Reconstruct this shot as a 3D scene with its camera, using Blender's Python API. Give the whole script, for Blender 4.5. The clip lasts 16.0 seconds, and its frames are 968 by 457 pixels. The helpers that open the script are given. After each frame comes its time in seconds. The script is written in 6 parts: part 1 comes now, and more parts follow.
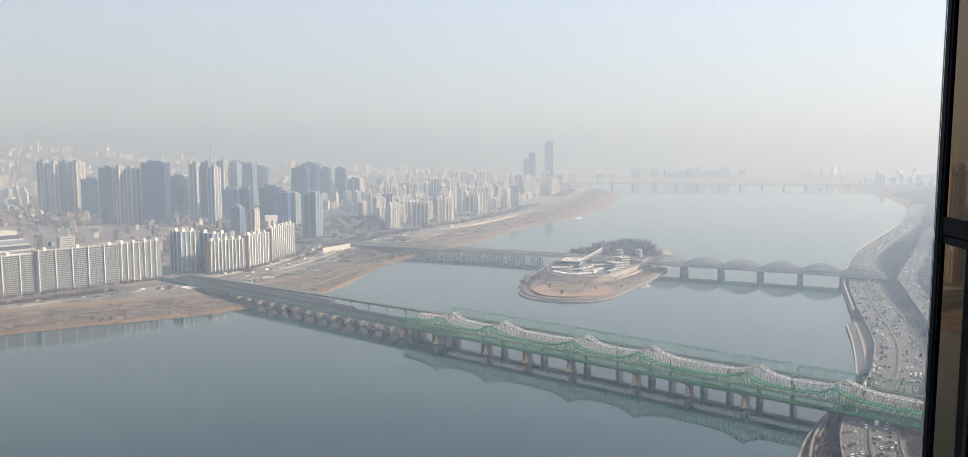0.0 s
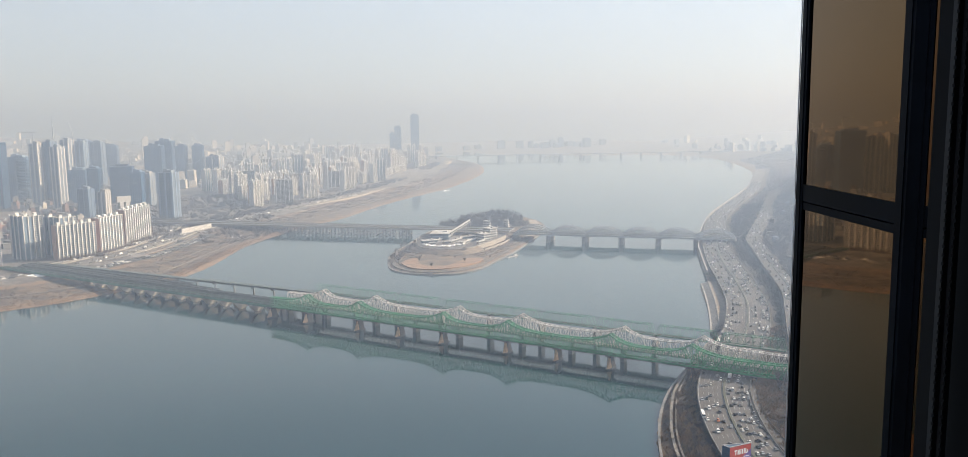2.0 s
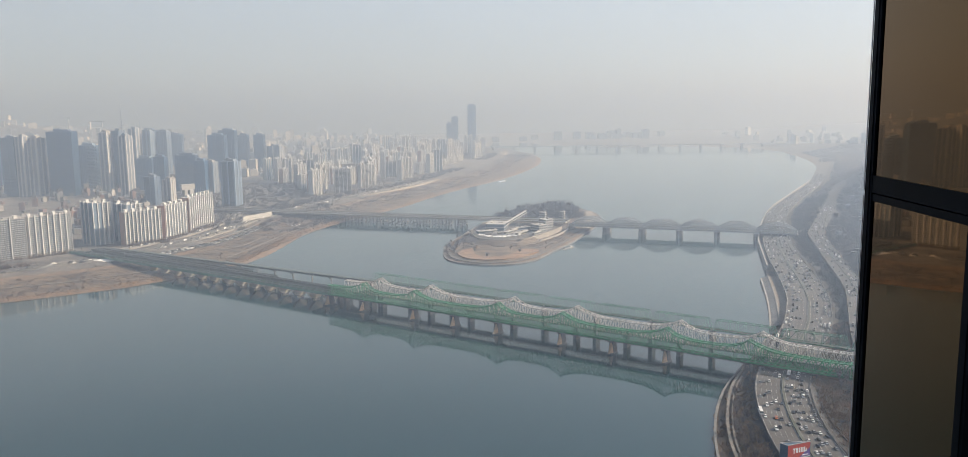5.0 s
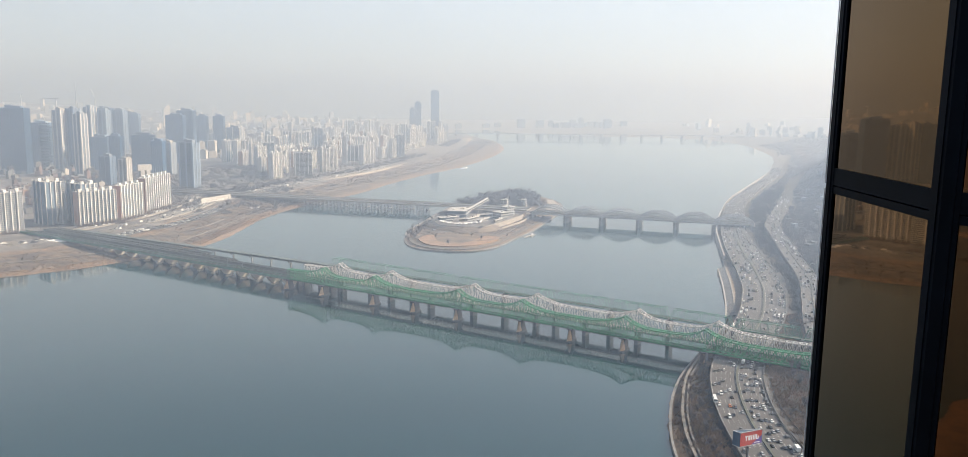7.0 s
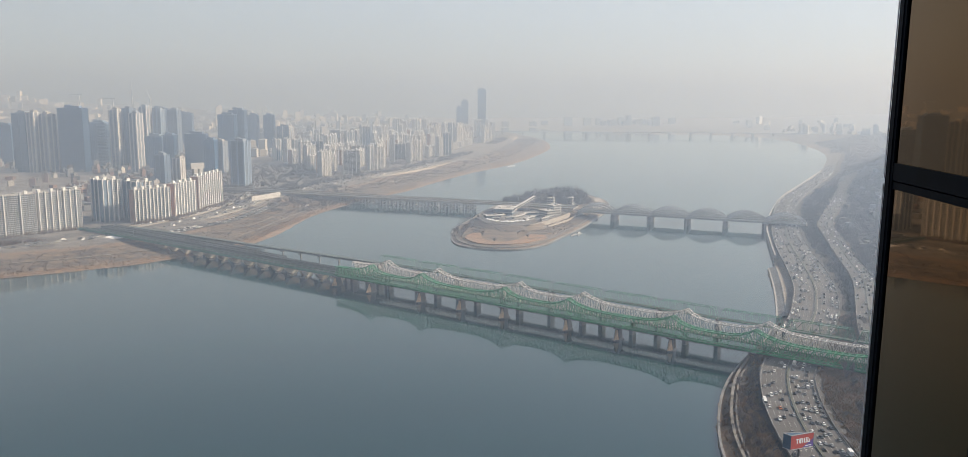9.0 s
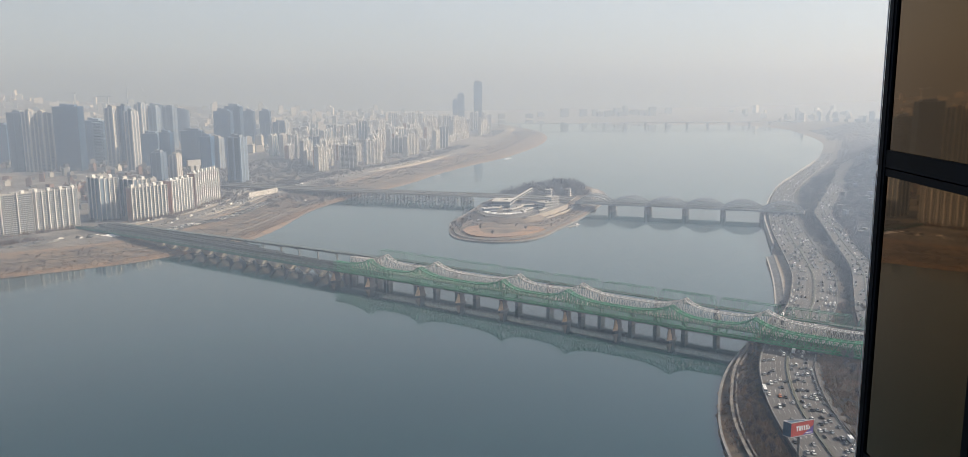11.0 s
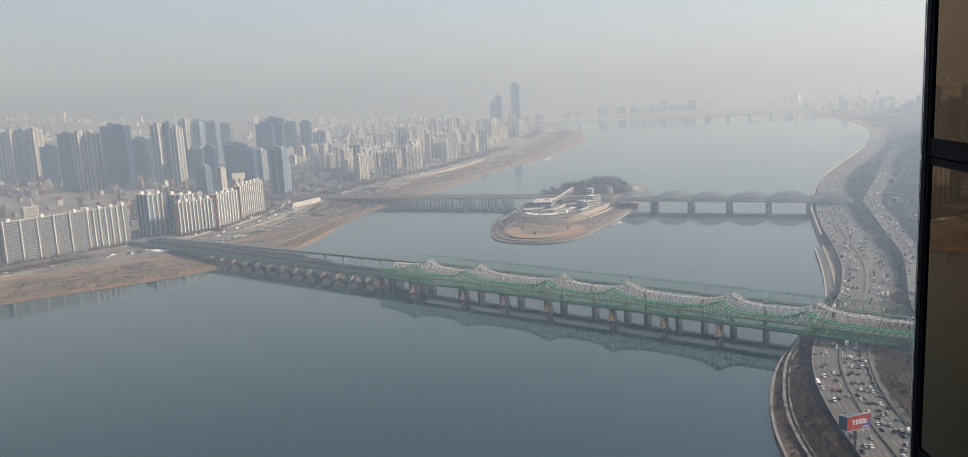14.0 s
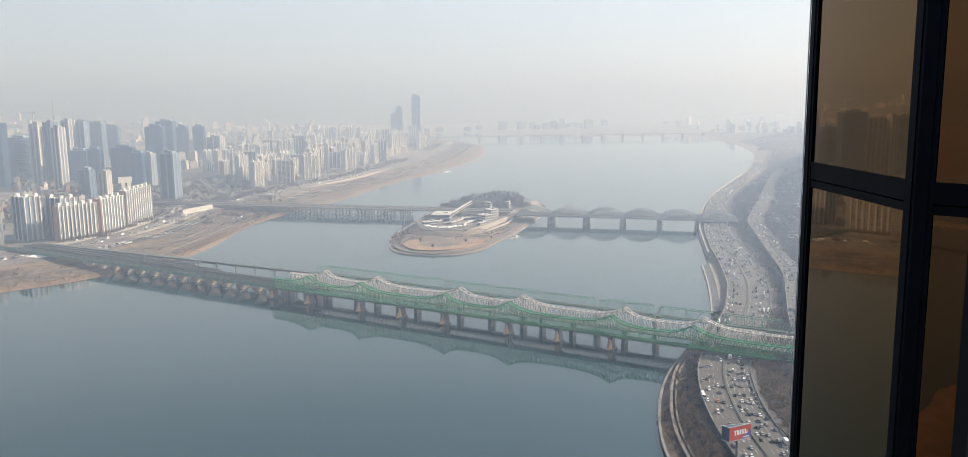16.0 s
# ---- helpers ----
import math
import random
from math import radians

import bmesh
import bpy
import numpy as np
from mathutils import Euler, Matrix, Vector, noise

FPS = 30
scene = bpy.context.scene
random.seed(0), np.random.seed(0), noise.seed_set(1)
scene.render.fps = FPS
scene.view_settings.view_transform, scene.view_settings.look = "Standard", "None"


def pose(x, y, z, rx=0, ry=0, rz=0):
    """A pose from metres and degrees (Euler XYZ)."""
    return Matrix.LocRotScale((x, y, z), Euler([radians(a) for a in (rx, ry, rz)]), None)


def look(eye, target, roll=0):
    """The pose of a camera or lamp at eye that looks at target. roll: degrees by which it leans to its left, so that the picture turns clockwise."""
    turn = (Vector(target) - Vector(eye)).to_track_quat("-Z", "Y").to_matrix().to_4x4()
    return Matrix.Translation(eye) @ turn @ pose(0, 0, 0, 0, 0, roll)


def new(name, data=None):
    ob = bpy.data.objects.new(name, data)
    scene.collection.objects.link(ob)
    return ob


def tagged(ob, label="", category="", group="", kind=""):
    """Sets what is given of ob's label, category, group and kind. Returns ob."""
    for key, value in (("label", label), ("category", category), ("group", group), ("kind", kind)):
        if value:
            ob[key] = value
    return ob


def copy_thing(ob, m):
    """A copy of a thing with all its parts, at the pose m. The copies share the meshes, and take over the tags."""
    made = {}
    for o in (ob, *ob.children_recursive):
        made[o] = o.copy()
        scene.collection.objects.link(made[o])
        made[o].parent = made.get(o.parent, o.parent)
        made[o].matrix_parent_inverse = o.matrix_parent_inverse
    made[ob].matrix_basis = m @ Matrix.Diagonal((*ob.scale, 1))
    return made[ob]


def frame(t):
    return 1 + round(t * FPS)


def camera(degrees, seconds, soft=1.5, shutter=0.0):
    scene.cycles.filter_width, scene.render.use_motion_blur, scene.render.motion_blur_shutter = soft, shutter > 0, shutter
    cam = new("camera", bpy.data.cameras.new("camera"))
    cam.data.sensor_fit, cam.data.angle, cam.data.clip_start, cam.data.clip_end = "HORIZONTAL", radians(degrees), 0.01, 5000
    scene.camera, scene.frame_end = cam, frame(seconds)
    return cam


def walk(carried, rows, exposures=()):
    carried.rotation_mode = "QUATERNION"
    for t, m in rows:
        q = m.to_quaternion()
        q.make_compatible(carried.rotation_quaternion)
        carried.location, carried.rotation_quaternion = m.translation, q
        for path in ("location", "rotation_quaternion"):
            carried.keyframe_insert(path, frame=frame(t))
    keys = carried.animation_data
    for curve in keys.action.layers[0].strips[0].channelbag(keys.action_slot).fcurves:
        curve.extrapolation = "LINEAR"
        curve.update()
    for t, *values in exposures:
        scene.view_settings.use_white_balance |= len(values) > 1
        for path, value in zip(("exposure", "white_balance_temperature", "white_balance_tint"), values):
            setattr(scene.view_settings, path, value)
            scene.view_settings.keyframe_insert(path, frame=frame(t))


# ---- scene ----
# ---------------------------------------------------------------- camera
cam = camera(59.6, 16.0, soft=0.65)
PATH = [
    (0, 0.098, -0.091, 225.005, 0.00, -6.10, 0.00),
    (0.5, 0.021, -0.062, 225.010, -5.99, -7.55, -0.55),
    (1, 0.036, -0.045, 225.019, -7.81, -7.92, 0.18),
    (1.5, 0.038, -0.050, 225.022, -9.08, -7.99, 0.73),
    (2, 0.014, -0.018, 225.029, -9.06, -7.97, 0.70),
    (2.5, -0.002, -0.009, 225.022, -8.29, -7.91, -0.41),
    (3, -0.018, -0.013, 225.025, -6.66, -8.00, -0.46),
    (5.5, -0.032, -0.062, 225.012, -5.23, -8.77, 0.58),
    (6, -0.029, -0.026, 225.004, -9.45, -9.12, -0.03),
    (6.5, -0.005, 0.040, 224.997, -10.25, -9.35, -0.20),
    (7, -0.016, 0.036, 225.000, -7.66, -9.44, -0.79),
    (7.5, -0.009, 0.018, 224.991, -5.27, -9.68, -0.45),
    (8, -0.009, 0.012, 224.985, -5.51, -10.26, -0.58),
    (8.5, -0.010, 0.013, 224.979, -5.25, -9.83, -0.53),
    (9, -0.039, 0.031, 224.982, -4.53, -9.60, -0.46),
    (11.5, 0.000, 0.021, 224.984, -5.36, -10.18, 0.82),
    (12, 0.019, 0.046, 224.984, -6.76, -10.18, 0.79),
    (12.5, 0.008, 0.055, 224.976, -6.72, -10.63, 1.14),
    (13, -0.007, 0.030, 224.964, -2.93, -10.94, 2.23),
    (13.5, -0.016, 0.013, 224.989, -0.22, -10.92, 3.25),
    (14, 0.006, 0.006, 225.006, -2.37, -9.87, 2.93),
    (14.5, 0.002, 0.009, 225.009, -5.34, -9.33, 2.28),
    (15, 0.001, 0.012, 225.005, -6.62, -9.03, 1.62),
    (15.5, -0.002, 0.011, 225.000, -8.27, -9.10, 0.92),
    (16, -0.008, 0.011, 225.002, -8.97, -9.24, 0.64),
]
walk(cam, [(t, pose(x, y, z, 90 + pitch, roll, yaw)) for t, x, y, z, yaw, pitch, roll in PATH],
     exposures=[(0, 1.61, 5430, 10.5), (0.5, 1.60, 5430, 10.5), (2, 1.61, 5430, 10.5), (3, 1.57, 5430, 10.5), (5.5, 1.36, 5430, 10.5), (6, 1.54, 5430, 10.5), (7, 1.72, 5430, 10.5), (8, 1.52, 5430, 10.5), (9, 1.38, 5430, 10.5), (11.5, 1.38, 5430, 10.5), (12.5, 1.61, 5430, 10.5), (13.5, 1.37, 5430, 10.5), (14.5, 1.29, 5430, 10.5), (15.5, 1.55, 5430, 10.5), (16, 1.65, 5430, 10.5)])

# ---------------------------------------------------------------- sky, sun, haze
SUN_AZ, SUN_EL = 82.0, 30.0          # degrees to the right of +y, above the horizon
sky_world = bpy.data.worlds.new("sky")
scene.world = sky_world
sky_world.use_nodes = True
wn, wl = sky_world.node_tree.nodes, sky_world.node_tree.links
sky_tex = wn.new("ShaderNodeTexSky")
sky_tex.sky_type = "NISHITA"
sky_tex.sun_disc = False
sky_tex.sun_elevation = radians(SUN_EL)
sky_tex.sun_rotation = radians(SUN_AZ)
sky_tex.altitude, sky_tex.air_density, sky_tex.dust_density, sky_tex.ozone_density = 0, 0.6, 1.4, 1.5
wl.new(sky_tex.outputs["Color"], wn["Background"].inputs["Color"])
wn["Background"].inputs["Strength"].default_value = 0.036
sun = new("sun", bpy.data.lights.new("sun", "SUN"))
sun.data.energy, sun.data.angle, sun.data.color = 5.0, radians(2.0), (1.0, 0.935, 0.85)
ce, se = math.cos(radians(SUN_EL)), math.sin(radians(SUN_EL))
sun.matrix_world = look((ce * math.sin(radians(SUN_AZ)) * 900, ce * math.cos(radians(SUN_AZ)) * 900, se * 900 + 300), (0, 0, 300))

# winter haze over the river: one body of air, thicker low over the far reaches
haze_mat = bpy.data.materials.new("haze")
haze_mat.use_nodes = True
hn, hl = haze_mat.node_tree.nodes, haze_mat.node_tree.links
hn.remove(hn["Principled BSDF"])
hv = hn.new("ShaderNodeVolumeCoefficients")           # fine dust scatters blue more than red, soot takes a little away
hv.inputs["Anisotropy"].default_value = 0.12
hl.new(hv.outputs[0], hn["Material Output"].inputs["Volume"])
hgeo, hsep, hflat, hlen = hn.new("ShaderNodeNewGeometry"), hn.new("ShaderNodeSeparateXYZ"), hn.new("ShaderNodeVectorMath"), hn.new("ShaderNodeVectorMath")
hflat.operation, hlen.operation = "MULTIPLY", "LENGTH"
hflat.inputs[1].default_value = (1, 1, 0)
hl.new(hgeo.outputs["Position"], hsep.inputs[0])
hl.new(hgeo.outputs["Position"], hflat.inputs[0])
hl.new(hflat.outputs["Vector"], hlen.inputs[0])


def haze_ramp(source, x0, x1, y0, y1):
    """A straight ramp of a value between two ends."""
    n = hn.new("ShaderNodeMapRange")
    for key, value in (("From Min", x0), ("From Max", x1), ("To Min", y0), ("To Max", y1)):
        n.inputs[key].default_value = value
    hl.new(source, n.inputs["Value"])
    return n.outputs[0]


def haze_sum(a, b, how):
    n = hn.new("ShaderNodeMath")
    n.operation = how
    hl.new(a, n.inputs[0])
    hl.new(b, n.inputs[1])
    return n.outputs[0]


far_air = haze_sum(haze_ramp(hlen.outputs["Value"], 400, 650, 0.0, 1 / 2800), haze_ramp(hlen.outputs["Value"], 900, 1300, 0.0, 1 / 5100), "SUBTRACT")   # thickest over the river
low_air = haze_sum(far_air, haze_ramp(hsep.outputs["Z"], 600, 1000, 1.0, 0.3), "MULTIPLY")
dust = hn.new("ShaderNodeVectorMath")
dust.operation = "SCALE"
dust.inputs[0].default_value = (0.77, 1.0, 1.46)
hl.new(haze_sum(low_air, haze_ramp(hsep.outputs["Z"], 0, 1000, 1 / 12000, 1 / 10000), "ADD"), dust.inputs["Scale"])
hl.new(dust.outputs["Vector"], hv.inputs["Scatter Coefficients"])
soot = hn.new("ShaderNodeVectorMath")
soot.operation = "MULTIPLY"
soot.inputs[1].default_value = (0.027, 0.085, 0.10)
hl.new(dust.outputs["Vector"], soot.inputs[0])
hl.new(soot.outputs["Vector"], hv.inputs["Absorption Coefficients"])
hm = bpy.data.meshes.new("haze")
HR, HN = 4940.0, 40
hm.from_pydata([(HR * math.cos(2 * math.pi * k / HN), HR * math.sin(2 * math.pi * k / HN), z) for z in (-20.0, 1100.0) for k in range(HN)], [],
               [tuple(range(HN - 1, -1, -1)), tuple(range(HN, 2 * HN))] + [(k, (k + 1) % HN, (k + 1) % HN + HN, k + HN) for k in range(HN)])
hm.materials.append(haze_mat)
tagged(new("haze", hm), "pale winter haze over the river", "haze", kind="structure")

# ---------------------------------------------------------------- mesh helpers
class Build:
    """Collects boxes, beams and sheets into one mesh."""

    def __init__(self):
        self.v, self.f = [], []

    def add(self, verts, faces):
        k = len(self.v)
        self.v.extend(verts)
        self.f.extend([tuple(i + k for i in f) for f in faces])

    def box(self, cx, cy, z0, sx, sy, sz, rot=0.0, taper=1.0):
        c, s = math.cos(rot), math.sin(rot)
        vs = []
        for z, m in ((z0, 1.0), (z0 + sz, taper)):
            for a, b in ((-1, -1), (1, -1), (1, 1), (-1, 1)):
                x, y = a * sx / 2 * m, b * sy / 2 * m
                vs.append((cx + x * c - y * s, cy + x * s + y * c, z))
        self.add(vs, BOX)

    def beam(self, p, q, w, h=None):
        """A square bar from p to q."""
        p, q = Vector(p), Vector(q)
        h = h or w
        d = (q - p).normalized()
        a = d.cross(Vector((0, 0, 1)))
        a = a.normalized() if a.length > 1e-4 else Vector((1, 0, 0))
        b = a.cross(d)
        vs = []
        for e in (p, q):
            for i, j in ((-1, -1), (1, -1), (1, 1), (-1, 1)):
                vs.append(tuple(e + a * (i * w / 2) + b * (j * h / 2)))
        self.add(vs, BOX)

    def prism(self, poly, z0, z1):
        n = len(poly)
        self.add([(x, y, z0) for x, y in poly] + [(x, y, z1) for x, y in poly],
                 [tuple(range(n - 1, -1, -1)), tuple(range(n, 2 * n))] + [(i, (i + 1) % n, (i + 1) % n + n, i + n) for i in range(n)])

    def pillar(self, cx, cy, z0, z1, r0, r1=None, n=8):
        r1 = r0 if r1 is None else r1
        vs = [(cx + r * math.cos(2 * math.pi * i / n), cy + r * math.sin(2 * math.pi * i / n), z) for z, r in ((z0, r0), (z1, r1)) for i in range(n)]
        self.add(vs, [tuple(range(n - 1, -1, -1)), tuple(range(n, 2 * n))] + [(i, (i + 1) % n, (i + 1) % n + n, i + n) for i in range(n)])

    def mesh(self, name):
        me = bpy.data.meshes.new(name)
        me.from_pydata(self.v, [], self.f)
        me.update()
        return me


BOX = [(0, 3, 2, 1), (4, 5, 6, 7), (0, 1, 5, 4), (1, 2, 6, 5), (2, 3, 7, 6), (3, 0, 4, 7)]


def part(name, b, material, parent=None, label=""):
    """One mesh object, under a thing or a part where one is given."""
    me = b.mesh(name) if isinstance(b, Build) else b
    if material is not None and not me.materials:
        me.materials.append(material)
    ob = new(name, me)
    if parent is not None:
        ob.parent = parent
    return tagged(ob, label)


def thing(name, m, label, category, group="", kind=""):
    """An Empty at the base of a thing, which carries its parts."""
    ob = new(name)
    ob.empty_display_size = 1.0
    ob.matrix_world = m
    return tagged(ob, label, category, group, kind)


def solid(name, b, material, label, category, group="", kind=""):
    return tagged(part(name, b, material), label, category, group, kind)


def offset_line(line, d):
    """The polyline moved d to its right."""
    out = []
    for i, p in enumerate(line):
        a, b = Vector(line[max(i - 1, 0)]), Vector(line[min(i + 1, len(line) - 1)])
        t = (b - a).normalized()
        out.append((p[0] + t.y * d, p[1] - t.x * d))
    return out


def smooth(line, step=12.0):
    """A round curve through the points, in even steps."""
    pts = [Vector(p) for p in line]
    out = []
    for i in range(len(pts) - 1):
        p0, p1, p2, p3 = pts[max(i - 1, 0)], pts[i], pts[i + 1], pts[min(i + 2, len(pts) - 1)]
        n = max(1, int((p2 - p1).length / step))
        for k in range(n):
            t = k / n
            out.append(tuple(0.5 * ((2 * p1) + (p2 - p0) * t + (2 * p0 - 5 * p1 + 4 * p2 - p3) * t * t + (3 * p1 - p0 - 3 * p2 + p3) * t ** 3)))
    out.append(tuple(pts[-1]))
    return out


def ribbon(b, left, right, zl, zr=None, thick=0.0):
    """A strip between two polylines of equal length; heights may be lists."""
    n = len(left)
    zl = [zl] * n if isinstance(zl, (int, float)) else zl
    zr = zl if zr is None else ([zr] * n if isinstance(zr, (int, float)) else zr)
    k = len(b.v)
    for (x, y), z in zip(left, zl):
        b.v.append((x, y, z))
    for (x, y), z in zip(right, zr):
        b.v.append((x, y, z))
    for i in range(n - 1):
        b.f.append((k + i, k + n + i, k + n + i + 1, k + i + 1))
    if thick:
        k2 = len(b.v)
        for (x, y), z in zip(left, zl):
            b.v.append((x, y, z - thick))
        for (x, y), z in zip(right, zr):
            b.v.append((x, y, z - thick))
        for i in range(n - 1):
            b.f.append((k2 + i, k2 + i + 1, k2 + n + i + 1, k2 + n + i))
            b.f.append((k + i, k + i + 1, k2 + i + 1, k2 + i))
            b.f.append((k + n + i, k2 + n + i, k2 + n + i + 1, k + n + i + 1))

# ---------------------------------------------------------------- materials
def material(name, colour, rough=0.8, metal=0.0, vary=0.25, scale=0.05, fine=0.8, bump=0.0, second=None, by_object=0.0):
    """A surface whose colour wanders at two scales between two tones."""
    m = bpy.data.materials.new(name)
    m.use_nodes = True
    n, l = m.node_tree.nodes, m.node_tree.links
    p = n["Principled BSDF"]
    p.inputs["Roughness"].default_value, p.inputs["Metallic"].default_value = rough, metal
    geo = n.new("ShaderNodeNewGeometry")
    big, small = n.new("ShaderNodeTexNoise"), n.new("ShaderNodeTexNoise")
    for tex, s, d in ((big, scale, 4.0), (small, fine, 3.0)):
        tex.inputs["Scale"].default_value, tex.inputs["Detail"].default_value = s, d
        l.new(geo.outputs["Position"], tex.inputs["Vector"])
    mid = n.new("ShaderNodeMath")
    mid.operation = "MULTIPLY_ADD"
    mid.inputs[1].default_value = 0.35
    l.new(small.outputs["Fac"], mid.inputs[0])
    half = n.new("ShaderNodeMath")
    half.operation = "MULTIPLY"
    half.inputs[1].default_value = 0.65
    l.new(big.outputs["Fac"], half.inputs[0])
    l.new(half.outputs[0], mid.inputs[2])
    ramp = n.new("ShaderNodeValToRGB")
    lo = tuple(c * (1 - vary) for c in colour)
    hi = second or tuple(min(1.0, c * (1 + vary)) for c in colour)
    ramp.color_ramp.elements[0].position, ramp.color_ramp.elements[1].position = 0.36, 0.64
    ramp.color_ramp.elements[0].color, ramp.color_ramp.elements[1].color = (*lo, 1), (*hi, 1)
    l.new(mid.outputs[0], ramp.inputs[0])
    out = ramp.outputs["Color"]
    if by_object:
        info, hsv = n.new("ShaderNodeObjectInfo"), n.new("ShaderNodeHueSaturation")
        rng = n.new("ShaderNodeMapRange")
        rng.inputs["To Min"].default_value, rng.inputs["To Max"].default_value = 1 - by_object, 1 + by_object
        l.new(info.outputs["Random"], rng.inputs["Value"])
        l.new(rng.outputs[0], hsv.inputs["Value"])
        l.new(out, hsv.inputs["Color"])
        out = hsv.outputs["Color"]
    l.new(out, p.inputs["Base Color"])
    if bump:
        bp = n.new("ShaderNodeBump")
        bp.inputs["Strength"].default_value = bump
        l.new(small.outputs["Fac"], bp.inputs["Height"])
        l.new(bp.outputs[0], p.inputs["Normal"])
    return m


CONCRETE = material("concrete", (0.27, 0.258, 0.242), 0.9, vary=0.2, scale=0.06, fine=0.9)
PALE = material("pale_paint", (0.41, 0.402, 0.388), 0.85, vary=0.08, scale=0.03, fine=0.4)
APT_WALL = material("apartment_wall", (0.335, 0.345, 0.36), 0.9, vary=0.12, scale=0.03, fine=0.5, by_object=0.12)
APT_GREY = material("apartment_grey", (0.12, 0.165, 0.225), 0.85, vary=0.12, scale=0.03, fine=0.5, by_object=0.15)
BRICK = material("brown_render", (0.30, 0.19, 0.14), 0.9, vary=0.15, scale=0.05, fine=0.6)
GLASS_BLUE = material("blue_curtain_glass", (0.035, 0.09, 0.19), 0.22, vary=0.2, scale=0.05, fine=0.3, by_object=0.25)
GLASS_DARK = material("dark_window_glass", (0.04, 0.05, 0.062), 0.25, vary=0.4, scale=0.12, fine=0.5)
STEEL_GREEN = material("green_steel", (0.03, 0.18, 0.08), 0.6, vary=0.25, scale=0.08, fine=0.8)
STEEL_TEAL = material("dull_green_steel", (0.085, 0.19, 0.145), 0.65, vary=0.25, scale=0.08, fine=0.8)
STEEL_WHITE = material("pale_grey_steel", (0.43, 0.415, 0.42), 0.6, vary=0.15, scale=0.08, fine=0.8)
STEEL_GREY = material("grey_steel", (0.28, 0.30, 0.32), 0.6, vary=0.2, scale=0.08, fine=0.8)
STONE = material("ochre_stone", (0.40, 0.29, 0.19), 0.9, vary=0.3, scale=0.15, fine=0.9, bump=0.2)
DARK_CONC = material("wet_dark_concrete", (0.16, 0.155, 0.15), 0.85, vary=0.3, scale=0.1, fine=0.7)
BALLAST = material("track_ballast", (0.065, 0.062, 0.06), 0.95, vary=0.3, scale=0.1, fine=1.2)
ASPHALT = material("asphalt", (0.078, 0.075, 0.073), 0.9, vary=0.15, scale=0.02, fine=0.4)
PATH_PAVE = material("pale_path", (0.19, 0.172, 0.15), 0.9, vary=0.15, scale=0.04, fine=0.5)
PAINT_LINE = material("road_marking", (0.42, 0.42, 0.41), 0.7, vary=0.15, scale=0.2, fine=1.0)
ROOF_GREY = material("grey_roof", (0.34, 0.33, 0.32), 0.9, vary=0.25, scale=0.1, fine=0.8, by_object=0.3)
TWIG = material("bare_twigs", (0.108, 0.096, 0.094), 0.95, vary=0.35, scale=0.05, fine=0.6, by_object=0.2)
EARTH = material("dry_lawn", (0.22, 0.142, 0.087), 0.95, vary=0.2, scale=0.06, fine=0.3)

# ---------------------------------------------------------------- water and ground
NORTH = smooth([(-3000, -2200), (-2300, -1200), (-1500, -300), (-1000, 400), (-740, 750), (-620, 895), (-555, 952), (-490, 993), (-422, 1027), (-358, 1064), (-301, 1116),
                (-268, 1165), (-233, 1206), (-213, 1268), (-199, 1350), (-187, 1434), (-165, 1517), (-128, 1605), (-70, 1725), (-18, 1816), (52, 1995), (137, 2180), (257, 2403),
                (377, 2700), (470, 3000), (520, 3300), (530, 3600), (480, 3950), (420, 4250), (440, 4600)], 40)
SOUTH = smooth([(-1600, -2200), (-1150, -1100), (-800, -520), (-560, -240), (-330, -70), (-60, 100), (85, 240), (150, 350), (181, 443), (190, 486), (202, 525), (220, 570), (243, 614), (274, 660),
                (312, 712), (348, 765), (375, 825), (399, 890), (424, 966), (434, 993), (452, 1012), (486, 1103), (518, 1191), (558, 1294), (640, 1465), (745, 1660), (905, 1907),
                (1129, 2261), (1320, 2620), (1440, 2900), (1530, 3200), (1590, 3480), (1600, 3800), (1480, 3990), (1200, 4090), (900, 4180), (760, 4330), (640, 4600)], 40)
RIVER = np.array(list(NORTH) + list(SOUTH)[::-1])
ISLAND = np.array(smooth([(52, 1248), (52, 1214), (60, 1181), (82, 1157), (115, 1144), (146, 1148), (179, 1175), (217, 1242), (258, 1313), (310, 1425), (350, 1520), (372, 1610), (368, 1700), (335, 1765),
                          (285, 1770), (230, 1720), (177, 1640), (130, 1530), (92, 1416), (60, 1323), (52, 1248)], 15))


def inside(poly, x, y):
    hit = np.zeros(x.shape, bool)
    for (x0, y0), (x1, y1) in zip(poly, np.roll(poly, -1, 0)):
        hit ^= ((y0 > y) != (y1 > y)) & (x < (x1 - x0) * (y - y0) / (y1 - y0 + 1e-12) + x0)
    return hit


